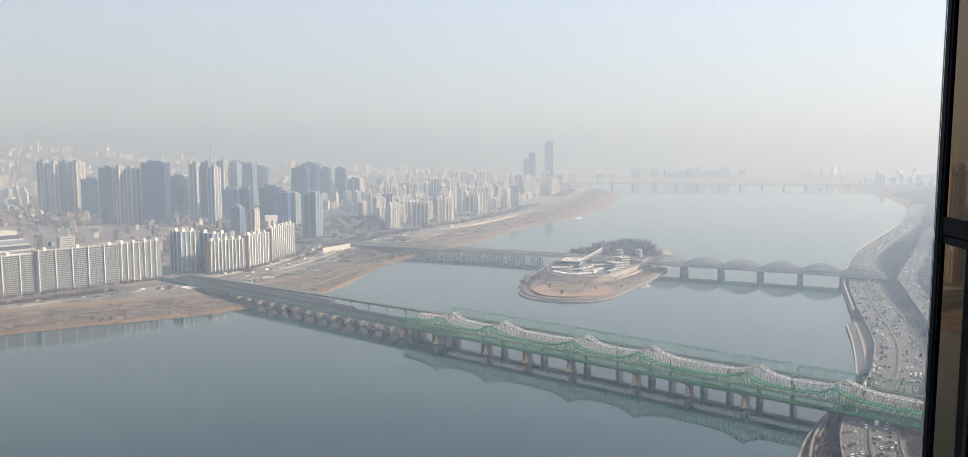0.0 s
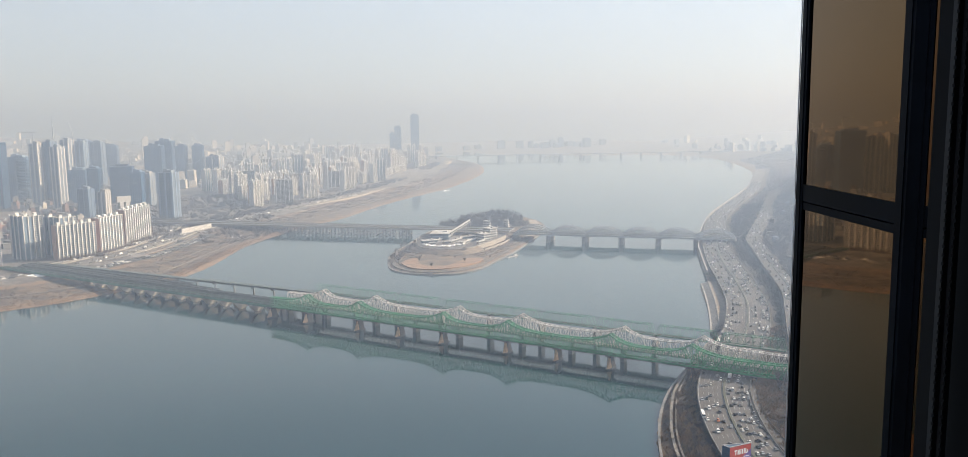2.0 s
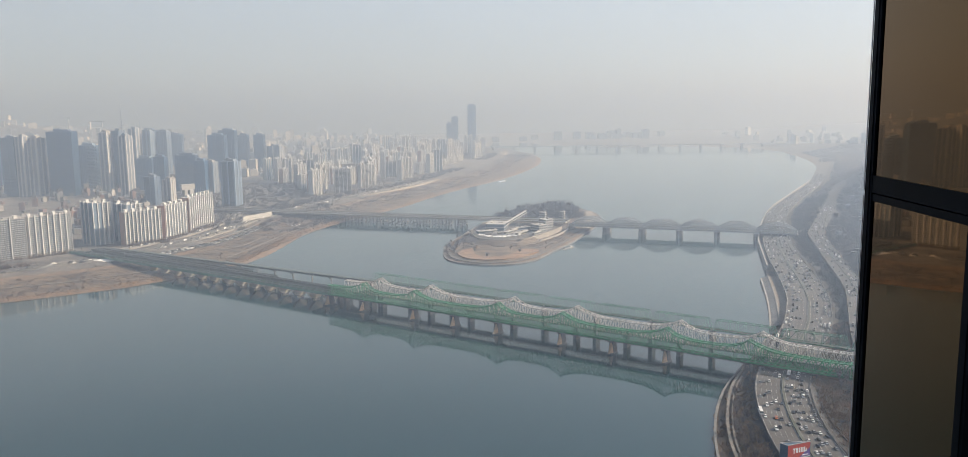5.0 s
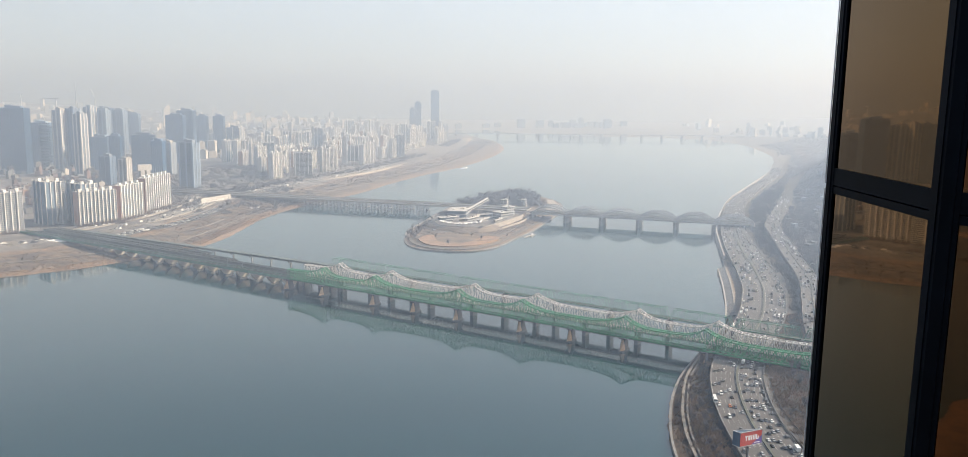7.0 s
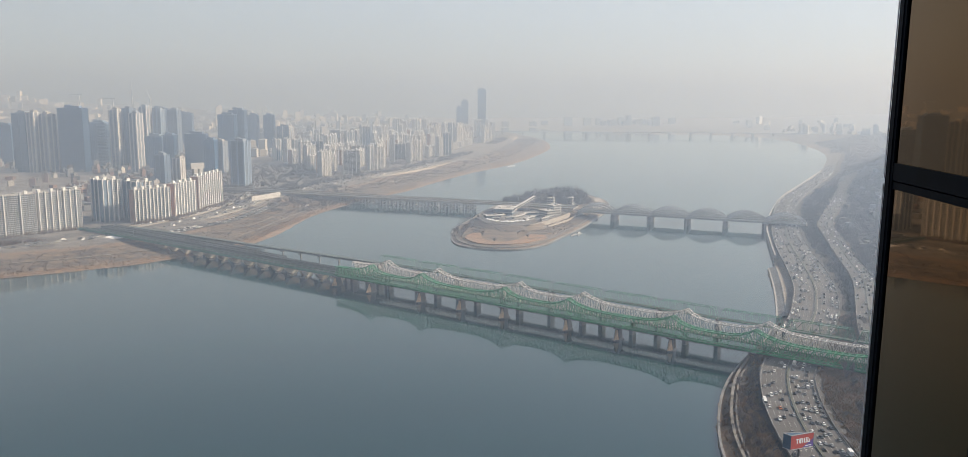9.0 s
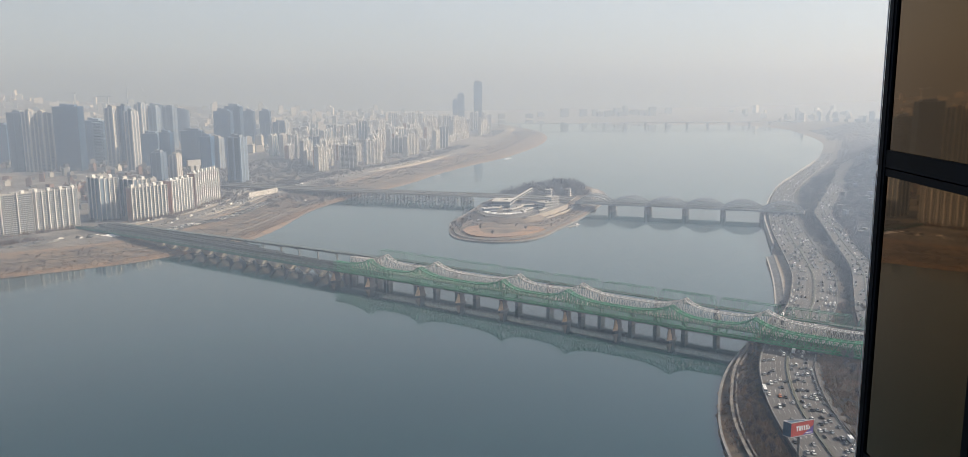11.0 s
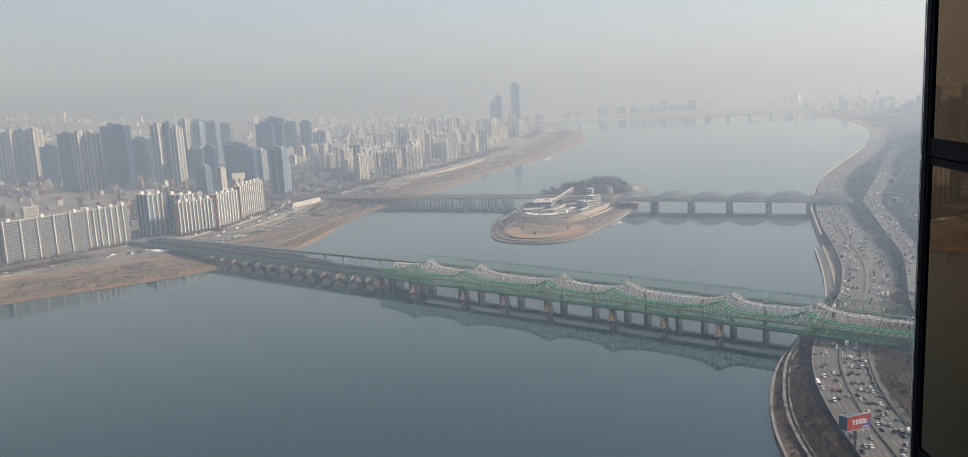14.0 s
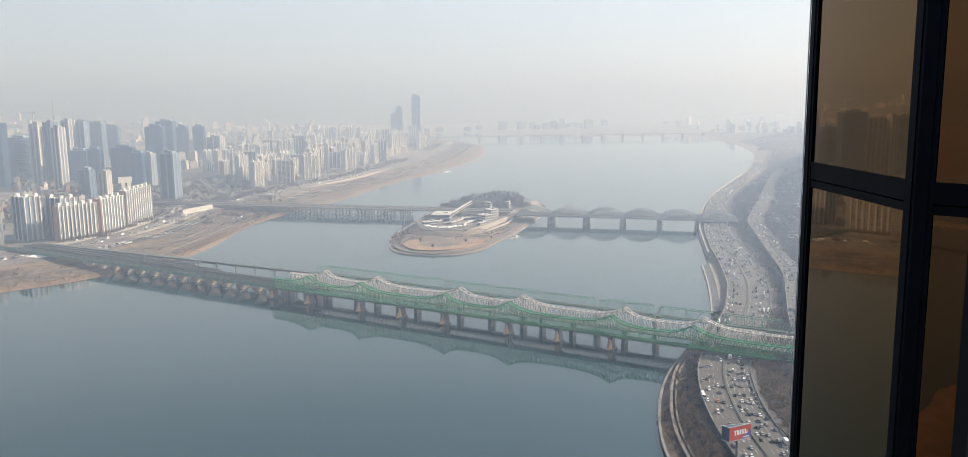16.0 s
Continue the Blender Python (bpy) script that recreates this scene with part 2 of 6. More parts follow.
def reach(poly, x, y):
    """Distance to the outline, positive inside."""
    d = np.full(x.shape, 1e9)
    for (x0, y0), (x1, y1) in zip(poly, np.roll(poly, -1, 0)):
        ex, ey = x1 - x0, y1 - y0
        t = np.clip(((x - x0) * ex + (y - y0) * ey) / (ex * ex + ey * ey + 1e-9), 0, 1)
        d = np.minimum(d, (x - x0 - t * ex) ** 2 + (y - y0 - t * ey) ** 2)
    return np.where(inside(poly, x, y), 1, -1) * np.sqrt(d)


def hill(x, y, cx, cy, r, rx, ry, h):
    c, s = math.cos(r), math.sin(r)
    u, v = ((x - cx) * c + (y - cy) * s) / rx, (-(x - cx) * s + (y - cy) * c) / ry
    return h * np.exp(-(u * u + v * v))


def land_height(x, y):
    """Height of the ground sheet and how it is covered: 0 town, 1 sand, 2 dry grass, 3 wood."""
    d = -reach(RIVER, x, y)
    south = x > np.interp(y, [-2200, 0, 600, 1300, 2000, 3000, 5000], [-1300, -300, 0, 200, 500, 900, 1000])
    zn = np.interp(d, [-60, 0, 10, 60, 110, 150, 400], [-8, 0, 2.5, 4, 6, 10, 12])
    zs = np.interp(d, [-60, 0, 5, 12, 32, 45, 70, 300], [-8, 0, 2.6, 3.2, 6.5, 8.6, 9.0, 12])
    z = np.where(south, zs, zn)
    wood = hill(x, y, 1250, 1750, 0.5, 330, 700, 75) + hill(x, y, 800, 1130, 0.55, 60, 190, 14) + hill(x, y, 2000, 2900, 0.3, 300, 700, 45) + hill(x, y, 900, 620, 0.3, 260, 300, 30)
    far = hill(x, y, -2500, 4300, 0.2, 900, 420, 170) + hill(x, y, -1400, 4750, 0.0, 900, 220, 60) + hill(x, y, 2600, 4600, 0.0, 900, 300, 70) + hill(x, y, 900, 4930, 0.0, 2500, 90, 30)
    z = z + (wood + far) * np.clip((d - 60) / 120, 0, 1)
    cover = np.where(d < 0, 1.0, np.where(south, 2.6, np.where(y > 1700, np.interp(d, [0, 5, 10, 18, 105, 130], [1.0, 1.1, 1.6, 2.25, 2.2, 0.0]), np.interp(d, [0, 9, 13, 20, 105, 130], [1.0, 1.0, 1.1, 2.0, 2.0, 0.0]))))
    cover = np.where(south & (d > 0), np.where(y < 1000, np.interp(d, [0, 4, 10], [1.6, 2.0, 2.9]), np.interp(d, [0, 4, 10, 70, 110], [1.2, 1.8, 2.9, 2.9, 0.2])), cover)
    cover = np.where((x < -60) & (y < 120) & (d > 0), np.interp(d, [0, 15, 60], [1.0, 1.3, 2.0]), cover)
    cover = np.where((wood + far > 9) | ((y > 3300) & (d > 12)), 3.0, cover)
    i = reach(ISLAND, x, y)
    zi = np.interp(i, [-30, 0, 3, 16, 24, 60], [-6, 0, 1.6, 2.2, 4.0, 5.0])
    cover = np.where(i > 0, np.interp(i, [0, 2, 5, 9], [0.6, 0.6, 2.0, 2.0]), cover)
    return np.where(i > -25, np.maximum(zi, -6), z), cover


def steps(*runs):
    out = []
    for a, b, s in runs:
        out += list(np.arange(a, b - s * 0.5, s))
    return np.array(out + [runs[-1][1]])


GRID = []


def lookup(k, x, y):
    """A value of the ground grid between its lines: 2 height, 3 reach into the river."""
    xs, ys, g = GRID[0], GRID[1], GRID[k]
    i = min(max(int(np.searchsorted(xs, x)) - 1, 0), len(xs) - 2)
    j = min(max(int(np.searchsorted(ys, y)) - 1, 0), len(ys) - 2)
    u, v = (x - xs[i]) / (xs[i + 1] - xs[i]), (y - ys[j]) / (ys[j + 1] - ys[j])
    return float((g[j, i] * (1 - u) + g[j, i + 1] * u) * (1 - v) + (g[j + 1, i] * (1 - u) + g[j + 1, i + 1] * u) * v)


def sheet(xs, ys):
    X, Y = np.meshgrid(xs, ys)
    Z, C = land_height(X.ravel(), Y.ravel())
    GRID.extend([xs, ys, Z.reshape(X.shape), reach(RIVER, X.ravel(), Y.ravel()).reshape(X.shape)])
    n, m = len(xs), len(ys)
    me = bpy.data.meshes.new("ground")
    i = np.arange(n * m).reshape(m, n)
    q = np.stack([i[:-1, :-1], i[:-1, 1:], i[1:, 1:], i[1:, :-1]], -1).reshape(-1, 4)
    keep = Z[q].max(1) > -2.5
    me.from_pydata(np.stack([X.ravel(), Y.ravel(), Z], 1).tolist(), [], q[keep].tolist())
    at = me.attributes.new("cover", "FLOAT", "POINT")
    at.data.foreach_set("value", C.astype(np.float32))
    me.shade_smooth()
    return me


def ground_material():
    m = bpy.data.materials.new("ground_cover")
    m.use_nodes = True
    n, l = m.node_tree.nodes, m.node_tree.links
    p = n["Principled BSDF"]
    p.inputs["Roughness"].default_value = 0.95
    at, geo = n.new("ShaderNodeAttribute"), n.new("ShaderNodeNewGeometry")
    at.attribute_name = "cover"
    tone = []
    for name, s, a, b in (("town", 0.03, (0.075, 0.07, 0.066), (0.17, 0.158, 0.146)), ("sand", 0.12, (0.12, 0.085, 0.055), (0.22, 0.152, 0.095)),
                          ("grass", 0.05, (0.06, 0.047, 0.035), (0.16, 0.122, 0.083)), ("wood", 0.05, (0.024, 0.022, 0.019), (0.062, 0.053, 0.042))):
        t, r = n.new("ShaderNodeTexNoise"), n.new("ShaderNodeValToRGB")
        t.inputs["Scale"].default_value, t.inputs["Detail"].default_value, t.inputs["Roughness"].default_value = s, 8.0, 0.65
        l.new(geo.outputs["Position"], t.inputs["Vector"])
        r.color_ramp.elements[0].position, r.color_ramp.elements[1].position = 0.42, 0.60
        r.color_ramp.elements[0].color, r.color_ramp.elements[1].color = (*a, 1), (*b, 1)
        l.new(t.outputs["Fac"], r.inputs[0])
        tone.append(r.outputs["Color"])
    out = tone[0]
    for k in (1, 2, 3):
        rng, mix = n.new("ShaderNodeMapRange"), n.new("ShaderNodeMix")
        rng.inputs["From Min"].default_value, rng.inputs["From Max"].default_value = k - 0.85, k - 0.15
        mix.data_type = "RGBA"
        l.new(at.outputs["Fac"], rng.inputs["Value"])
        l.new(rng.outputs[0], mix.inputs["Factor"])
        l.new(out, mix.inputs["A"])
        l.new(tone[k], mix.inputs["B"])
        out = mix.outputs["Result"]
    l.new(out, p.inputs["Base Color"])
    return m


GROUND = ground_material()
ground = part("ground", sheet(steps((-4990, -2000, 200), (-2000, -700, 50), (-700, 640, 8), (640, 1400, 25), (1400, 2600, 60), (2600, 4990, 200)),
                              steps((-2200, 300, 70), (300, 1850, 8), (1850, 3650, 25), (3650, 4990, 45))), GROUND)
tagged(ground, "dry winter river banks and town ground, sand at the water", "ground", kind="structure")


def water_material():
    m = bpy.data.materials.new("river_water")
    m.use_nodes = True
    n, l = m.node_tree.nodes, m.node_tree.links
    p = n["Principled BSDF"]
    p.inputs["Base Color"].default_value = (0.008, 0.032, 0.037, 1)
    p.inputs["Roughness"].default_value, p.inputs["IOR"].default_value = 0.05, 1.75
    wind, calm = n.new("ShaderNodeTexNoise"), n.new("ShaderNodeMapRange")
    wind.inputs["Scale"].default_value, wind.inputs["Detail"].default_value = 0.006, 3.0
    calm.inputs["From Min"].default_value, calm.inputs["From Max"].default_value = 0.35, 0.7
    calm.inputs["To Min"].default_value, calm.inputs["To Max"].default_value = 0.06, 0.12
    l.new(wind.outputs["Fac"], calm.inputs["Value"])
    l.new(calm.outputs[0], p.inputs["Roughness"])
    geo, mp = n.new("ShaderNodeNewGeometry"), n.new("ShaderNodeMapping")
    mp.inputs["Scale"].default_value = (1.0, 0.45, 1.0)
    l.new(geo.outputs["Position"], mp.inputs["Vector"])
    t, b = n.new("ShaderNodeTexNoise"), n.new("ShaderNodeBump")
    t.inputs["Scale"].default_value, t.inputs["Detail"].default_value = 0.22, 4.0
    l.new(mp.outputs[0], t.inputs["Vector"])
    l.new(mp.outputs[0], wind.inputs["Vector"])
    b.inputs["Strength"].default_value, b.inputs["Distance"].default_value = 0.042, 0.35
    l.new(t.outputs["Fac"], b.inputs["Height"])
    l.new(b.outputs[0], p.inputs["Normal"])
    return m


wb = Build()
wb.add([(-4990, -2200, 0), (4990, -2200, 0), (4990, 4990, 0), (-4990, 4990, 0)], [(0, 1, 2, 3)])
solid("water", wb, water_material(), "calm grey-green river water with soft reflections", "water", kind="structure")

# ---------------------------------------------------------------- the viewing room and the mirrored facade beside it
FRAME_DARK = material("dark_anodised_frame", (0.0035, 0.0052, 0.0085), 0.5, metal=0.0, vary=0.3, scale=1.5, fine=9.0)
FRAME_DARK.node_tree.nodes["Principled BSDF"].inputs["Specular IOR Level"].default_value = 0.04
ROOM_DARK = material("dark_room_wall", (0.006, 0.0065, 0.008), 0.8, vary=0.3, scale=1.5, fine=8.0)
SPACER = material("perforated_spacer", (0.022, 0.022, 0.024), 0.6, metal=0.3, vary=0.2, scale=4.0, fine=20.0)
HOLE = material("spacer_hole", (0.006, 0.006, 0.007), 0.8, vary=0.2, scale=4.0, fine=20.0)


def gold_material(name, lo, hi):
    m = bpy.data.materials.new(name)
    m.use_nodes = True
    n, l = m.node_tree.nodes, m.node_tree.links
    p = n["Principled BSDF"]
    p.inputs["Metallic"].default_value, p.inputs["Roughness"].default_value = 1.0, 0.02
    geo, t, r = n.new("ShaderNodeNewGeometry"), n.new("ShaderNodeTexNoise"), n.new("ShaderNodeValToRGB")
    t.inputs["Scale"].default_value, t.inputs["Detail"].default_value = 1.3, 5.0
    l.new(geo.outputs["Position"], t.inputs["Vector"])
    r.color_ramp.elements[0].color, r.color_ramp.elements[1].color = (*lo, 1), (*hi, 1)
    l.new(t.outputs["Fac"], r.inputs[0])
    l.new(r.outputs["Color"], p.inputs["Base Color"])
    w, b = n.new("ShaderNodeTexNoise"), n.new("ShaderNodeBump")
    w.inputs["Scale"].default_value, w.inputs["Detail"].default_value = 0.8, 1.0
    l.new(geo.outputs["Position"], w.inputs["Vector"])
    b.inputs["Strength"].default_value, b.inputs["Distance"].default_value = 0.05, 0.03
    l.new(w.outputs["Fac"], b.inputs["Height"])
    l.new(b.outputs[0], p.inputs["Normal"])
    return m


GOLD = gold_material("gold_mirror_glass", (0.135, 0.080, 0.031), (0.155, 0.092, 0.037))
# same glass: the turned bay's dimmer reflection is put into a darker, redder tint
GOLD_ASIDE = gold_material("dimmed_gold_mirror_glass", (0.085, 0.045, 0.021), (0.10, 0.053, 0.025))
EYE = 225.0
PITCH_Z, RAIL_TOP, RAIL_H = 1.91, -0.45, 0.155      # module height, top of the rail below the eye, rail height


def facade_bay(name, origin, az, width, left_frame, right_frame, label, glass):
    """A column of mirror panes in dark frames. Local x runs along the wall, y into the building."""
    m = Matrix.Translation((origin[0], origin[1], EYE)) @ Matrix.Rotation(math.atan2(math.cos(az), math.sin(az)), 4, "Z")
    bay = thing(name, m, label, "facade", kind="structure")
    lo, hi = -3, 2
    for k in range(lo, hi):
        z1 = RAIL_TOP + (k + 1) * PITCH_Z - RAIL_H
        z0 = RAIL_TOP + k * PITCH_Z
        g = Build()
        g.box((left_frame + width - right_frame) / 2, 0.020, z0 - 0.01, width - left_frame - right_frame + 0.02, 0.012, z1 - z0 + 0.02)
        part("pane", g, glass, bay, "mirror pane")
    for k in range(lo, hi + 1):
        z0 = RAIL_TOP + k * PITCH_Z - RAIL_H
        b = Build()
        b.box(width / 2, 0.05, z0 + 0.052, width - 0.004, 0.09, RAIL_H - 0.052)
        b.box(width / 2, 0.07, z0 + 0.040, width - 0.02, 0.06, 0.016)
        b.box(width / 2, 0.053, z0, width - 0.004, 0.09, 0.044)
        part("rail", b, FRAME_DARK, bay)
    z0, z1 = RAIL_TOP + lo * PITCH_Z - RAIL_H - 0.05, RAIL_TOP + hi * PITCH_Z + 0.05
    for x, w in ((left_frame / 2, left_frame), (width - right_frame / 2, right_frame)):
        b = Build()
        b.box(x, 0.052, z0, w, 0.10, z1 - z0)
        b.box(x, 0.0, z0, w * 0.42, 0.008, z1 - z0)
        part("mullion", b, FRAME_DARK, bay)
    b = Build()
    b.box(width / 2, 0.30, z0, width, 0.40, z1 - z0)
    part("backing_wall", b, ROOM_DARK, bay)
    return bay


A1 = radians(5.55)
U1, N1 = Vector((math.sin(A1), math.cos(A1))), Vector((math.cos(A1), -math.sin(A1)))
corner = Vector((2.6615, 3.6773))                       # where the two faces of the bay meet
far_end = Vector((2.7818, 4.9107))
# the face that runs away along the view, seen from its far end to the corner
facade_bay("mirror_facade", far_end, A1 + math.pi, (far_end - corner).length, 0.090, 0.095, "gold mirror-glass facade bay in dark frames", GOLD)
# added near-white strip: stands for the sunlit edge of the far frame
LIT_EDGE = material("lit_edge_strip", (0.7, 0.7, 0.7), 0.5, metal=0.3, vary=0.1, scale=2.0, fine=9.0)
for k in range(-3, 2):
    z0 = EYE + RAIL_TOP + k * PITCH_Z - RAIL_H + 0.056
    b = Build()
    e = far_end + U1 * 0.004 - N1 * 0.002
    b.beam((e.x, e.y, z0), (e.x, e.y, z0 + PITCH_Z - 0.03), 0.006)
    solid("facade_trim", b, LIT_EDGE, "thin near-white strip standing for the lit frame edge of the mirror facade", "trim", kind="structure")
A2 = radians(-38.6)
facade_bay("mirror_facade", corner, A2 + math.pi, 1.30, 0.084, 0.10, "gold mirror-glass facade bay in dark frames, turned aside, tinted for its dimmer reflection", GOLD_ASIDE)

# the room behind the window, open towards the river
WALL_AZ = radians(-118.0)
jamb = Vector((0.5562, 0.7059))
WU = Vector((math.sin(WALL_AZ), math.cos(WALL_AZ)))    # along the window to the left
WO = Vector((-WU.y, WU.x)) * -1.0
if WO.y < 0:
    WO = -WO


def room_box(name, a0, a1, d0, d1, z0, z1, label, category):
    """A slab set out along the window line: a to its left, d outwards."""
    b = Build()
    pts = [jamb + WU * a + WO * d for a, d in ((a0, d0), (a1, d0), (a1, d1), (a0, d1))]
    b.prism([(p.x, p.y) for p in pts], EYE + z0, EYE + z1)
    return solid(name, b, ROOM_DARK, label, category, kind="structure")


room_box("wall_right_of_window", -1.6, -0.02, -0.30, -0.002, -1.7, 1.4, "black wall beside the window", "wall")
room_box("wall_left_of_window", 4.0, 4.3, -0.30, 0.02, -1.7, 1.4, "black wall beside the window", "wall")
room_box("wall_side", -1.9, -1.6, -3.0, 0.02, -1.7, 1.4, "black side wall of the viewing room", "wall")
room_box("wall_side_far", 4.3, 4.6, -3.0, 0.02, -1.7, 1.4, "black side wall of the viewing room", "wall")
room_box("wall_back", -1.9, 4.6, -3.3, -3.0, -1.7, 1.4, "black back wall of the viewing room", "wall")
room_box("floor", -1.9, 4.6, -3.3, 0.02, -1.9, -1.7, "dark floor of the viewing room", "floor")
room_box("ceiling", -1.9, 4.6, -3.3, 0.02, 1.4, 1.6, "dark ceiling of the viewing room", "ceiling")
window_frame = thing("window_1", Matrix.Identity(4), "black window frame with perforated double-glazing spacers", "window", kind="structure")
b = Build()
pts = [jamb + WU * a + WO * d for a, d in ((-0.02, 0.0), (-0.02, -0.10), (-0.001, -0.10), (-0.001, 0.0))]
b.prism([(p.x, p.y) for p in pts], EYE - 1.7, EYE + 1.4)
part("gasket", b, HOLE, window_frame)
for f in (0.016, 0.0235):
    b, h = Build(), Build()
    p = jamb * 0.96 + Vector((jamb.y, -jamb.x)).normalized() * f
    b.beam((p.x, p.y, EYE - 1.2), (p.x, p.y, EYE + 1.0), 0.006)
    sp = part("spacer", b, SPACER, window_frame, "grey perforated spacer bar")
    eye_side = Vector((-p.x, -p.y)).normalized() * 0.0034
    for i in range(150):
        h.box(p.x + eye_side.x, p.y + eye_side.y, EYE - 0.62 + i * 0.008, 0.0022, 0.0022, 0.003, 0.6)
    tagged(part("perforation", h, HOLE, sp), kind="stuff")

# ---------------------------------------------------------------- railway bridges, side by side
RU, RA = Vector((0.7748, -0.6322)), Vector((-278.7, 1093.5))
RAIL_M = Matrix.Translation((RA.x, RA.y, 0)) @ Matrix.Rotation(math.atan2(RU.y, RU.x), 4, "Z")
SUPPORTS = [246, 298, 368, 420, 472, 543, 595, 646, 717, 769, 820, 890]
PEAKS = [298, 368, 472, 543, 646, 717, 820, 890]


def curved_truss(name, off, width, steel, shift, z0, label, low, high, first):
    """A through truss whose top chord rises to peaks over some piers and sags between them."""
    br = thing(name, RAIL_M, label, "railway bridge", "railway bridges")
    def top(s):
        q = s - shift
        for p0, p1 in zip([194] + PEAKS, PEAKS + [994]):
            if p0 <= q <= p1:
                return z0 + low + (high - low) * abs(2 * (q - p0) / (p1 - p0) - 1) ** 3.6
        return z0 + low
    sup = [s + shift for s in SUPPORTS if s + shift >= first - 1]
    for a, c in zip(sup[:-1], sup[1:]):
        n = max(6, 2 * round((c - a) / 11.0))
        xs = [a + (c - a) * i / n for i in range(n + 1)]
        for y in (off, off + width):
            ch, members = Build(), []
            ch.beam((a, y, z0), (c, y, z0), 0.8, 1.3)
            for i in range(n):
                ch.beam((xs[i], y, top(xs[i])), (xs[i + 1], y, top(xs[i + 1])), 0.75, 0.75)
                lo0, hi0, lo1, hi1 = (xs[i], y, z0), (xs[i], y, top(xs[i])), (xs[i + 1], y, z0), (xs[i + 1], y, top(xs[i + 1]))
                ch.beam(*((hi0, lo1) if i % 2 == 0 else (lo0, hi1)), 0.17)
                mid0, mid1 = (xs[i], y, (z0 + top(xs[i])) / 2), ((xs[i] + xs[i + 1]) / 2, y, z0)
                ch.beam(mid0, mid1, 0.13)
                members.append(("post", lo0, hi0, 0.4))
                members.append(("diagonal", *((lo0, hi1) if i % 2 == 0 else (hi0, lo1)), 0.46))
                zm = (z0 + top(xs[i])) / 2
                if top(xs[i]) - z0 > low + 2.5:
                    members.append(("strut", (xs[i], y, zm), (xs[i + 1], y, (z0 + top(xs[i + 1])) / 2), 0.36))
            side = part("truss_side", ch, steel, br)
            for word, e0, e1, w in members:
                bar = Build()
                bar.beam(e0, e1, w)
                part(word, bar, steel, side)
        lat = Build()
        for i in range(n + 1):
            z = top(xs[i])
            lat.beam((xs[i], off, z), (xs[i], off + width, z), 0.62)
            if i < n:
                lat.beam((xs[i], off, z), (xs[i + 1], off + width, top(xs[i + 1])), 0.28)
                lat.beam((xs[i], off + width, z), (xs[i + 1], off, top(xs[i + 1])), 0.28)
            lat.beam((xs[i], off, z0), (xs[i], off + width, z0), 0.6)
            lat.beam((xs[i], off, z - 2.4), (xs[i], off + width, z - 2.4), 0.26)
            for side0, side1 in ((off, off + width), (off + width, off)):
                lat.beam((xs[i], side0, z), (xs[i], side1, z - 2.4), 0.2)
        tagged(part("cross_bracing", lat, steel, br), kind="stuff")
        dk = Build()
        dk.box((a + c) / 2, off + width / 2, z0 - 0.5, c - a, width - 1.2, 0.35)
        for y in (1.4, 2.4, 3.8, 4.8):
            dk.box((a + c) / 2, off + y, z0 - 1.7, c - a, 0.4, 1.2)
        for i in range(n + 1):
            dk.box(xs[i], off + width / 2, z0 - 1.6, 0.5, width, 1.1)
        for y in (1.9, 3.35):
            dk.box((a + c) / 2, off + y, z0 - 0.15, c - a, 0.12, 0.2)
        part("track_deck", dk, BALLAST, br)
    return br, sup


# near-black tone paints in the shade that the decks throw on the piers
PIER_DARK = material("shade_dark_pier_masonry", (0.062, 0.062, 0.066), 0.9, vary=0.3, scale=0.1, fine=0.7)


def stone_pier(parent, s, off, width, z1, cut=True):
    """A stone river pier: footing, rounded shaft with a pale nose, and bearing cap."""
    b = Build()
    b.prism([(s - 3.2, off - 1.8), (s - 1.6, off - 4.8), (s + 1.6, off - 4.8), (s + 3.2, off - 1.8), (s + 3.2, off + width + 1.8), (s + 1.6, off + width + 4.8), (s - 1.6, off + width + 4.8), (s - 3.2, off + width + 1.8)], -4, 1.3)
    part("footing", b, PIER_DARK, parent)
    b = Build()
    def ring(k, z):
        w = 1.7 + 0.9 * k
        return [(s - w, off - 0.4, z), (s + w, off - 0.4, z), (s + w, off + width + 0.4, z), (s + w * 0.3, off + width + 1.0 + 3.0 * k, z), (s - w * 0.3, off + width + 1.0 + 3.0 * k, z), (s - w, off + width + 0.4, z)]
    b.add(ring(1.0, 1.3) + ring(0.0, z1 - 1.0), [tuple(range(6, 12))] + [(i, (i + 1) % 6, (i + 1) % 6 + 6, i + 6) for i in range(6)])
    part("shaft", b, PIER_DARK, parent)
    # only the cutwater keeps the sunlit stone tone, beside the shade-dark shaft
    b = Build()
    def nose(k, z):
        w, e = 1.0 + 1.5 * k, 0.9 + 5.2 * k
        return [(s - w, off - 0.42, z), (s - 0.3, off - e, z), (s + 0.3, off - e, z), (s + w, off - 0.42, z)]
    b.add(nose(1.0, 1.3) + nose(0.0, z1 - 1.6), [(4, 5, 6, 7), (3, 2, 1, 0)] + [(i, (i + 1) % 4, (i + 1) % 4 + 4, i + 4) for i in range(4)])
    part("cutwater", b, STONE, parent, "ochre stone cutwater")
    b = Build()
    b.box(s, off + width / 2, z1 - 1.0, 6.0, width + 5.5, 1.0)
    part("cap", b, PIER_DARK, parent)


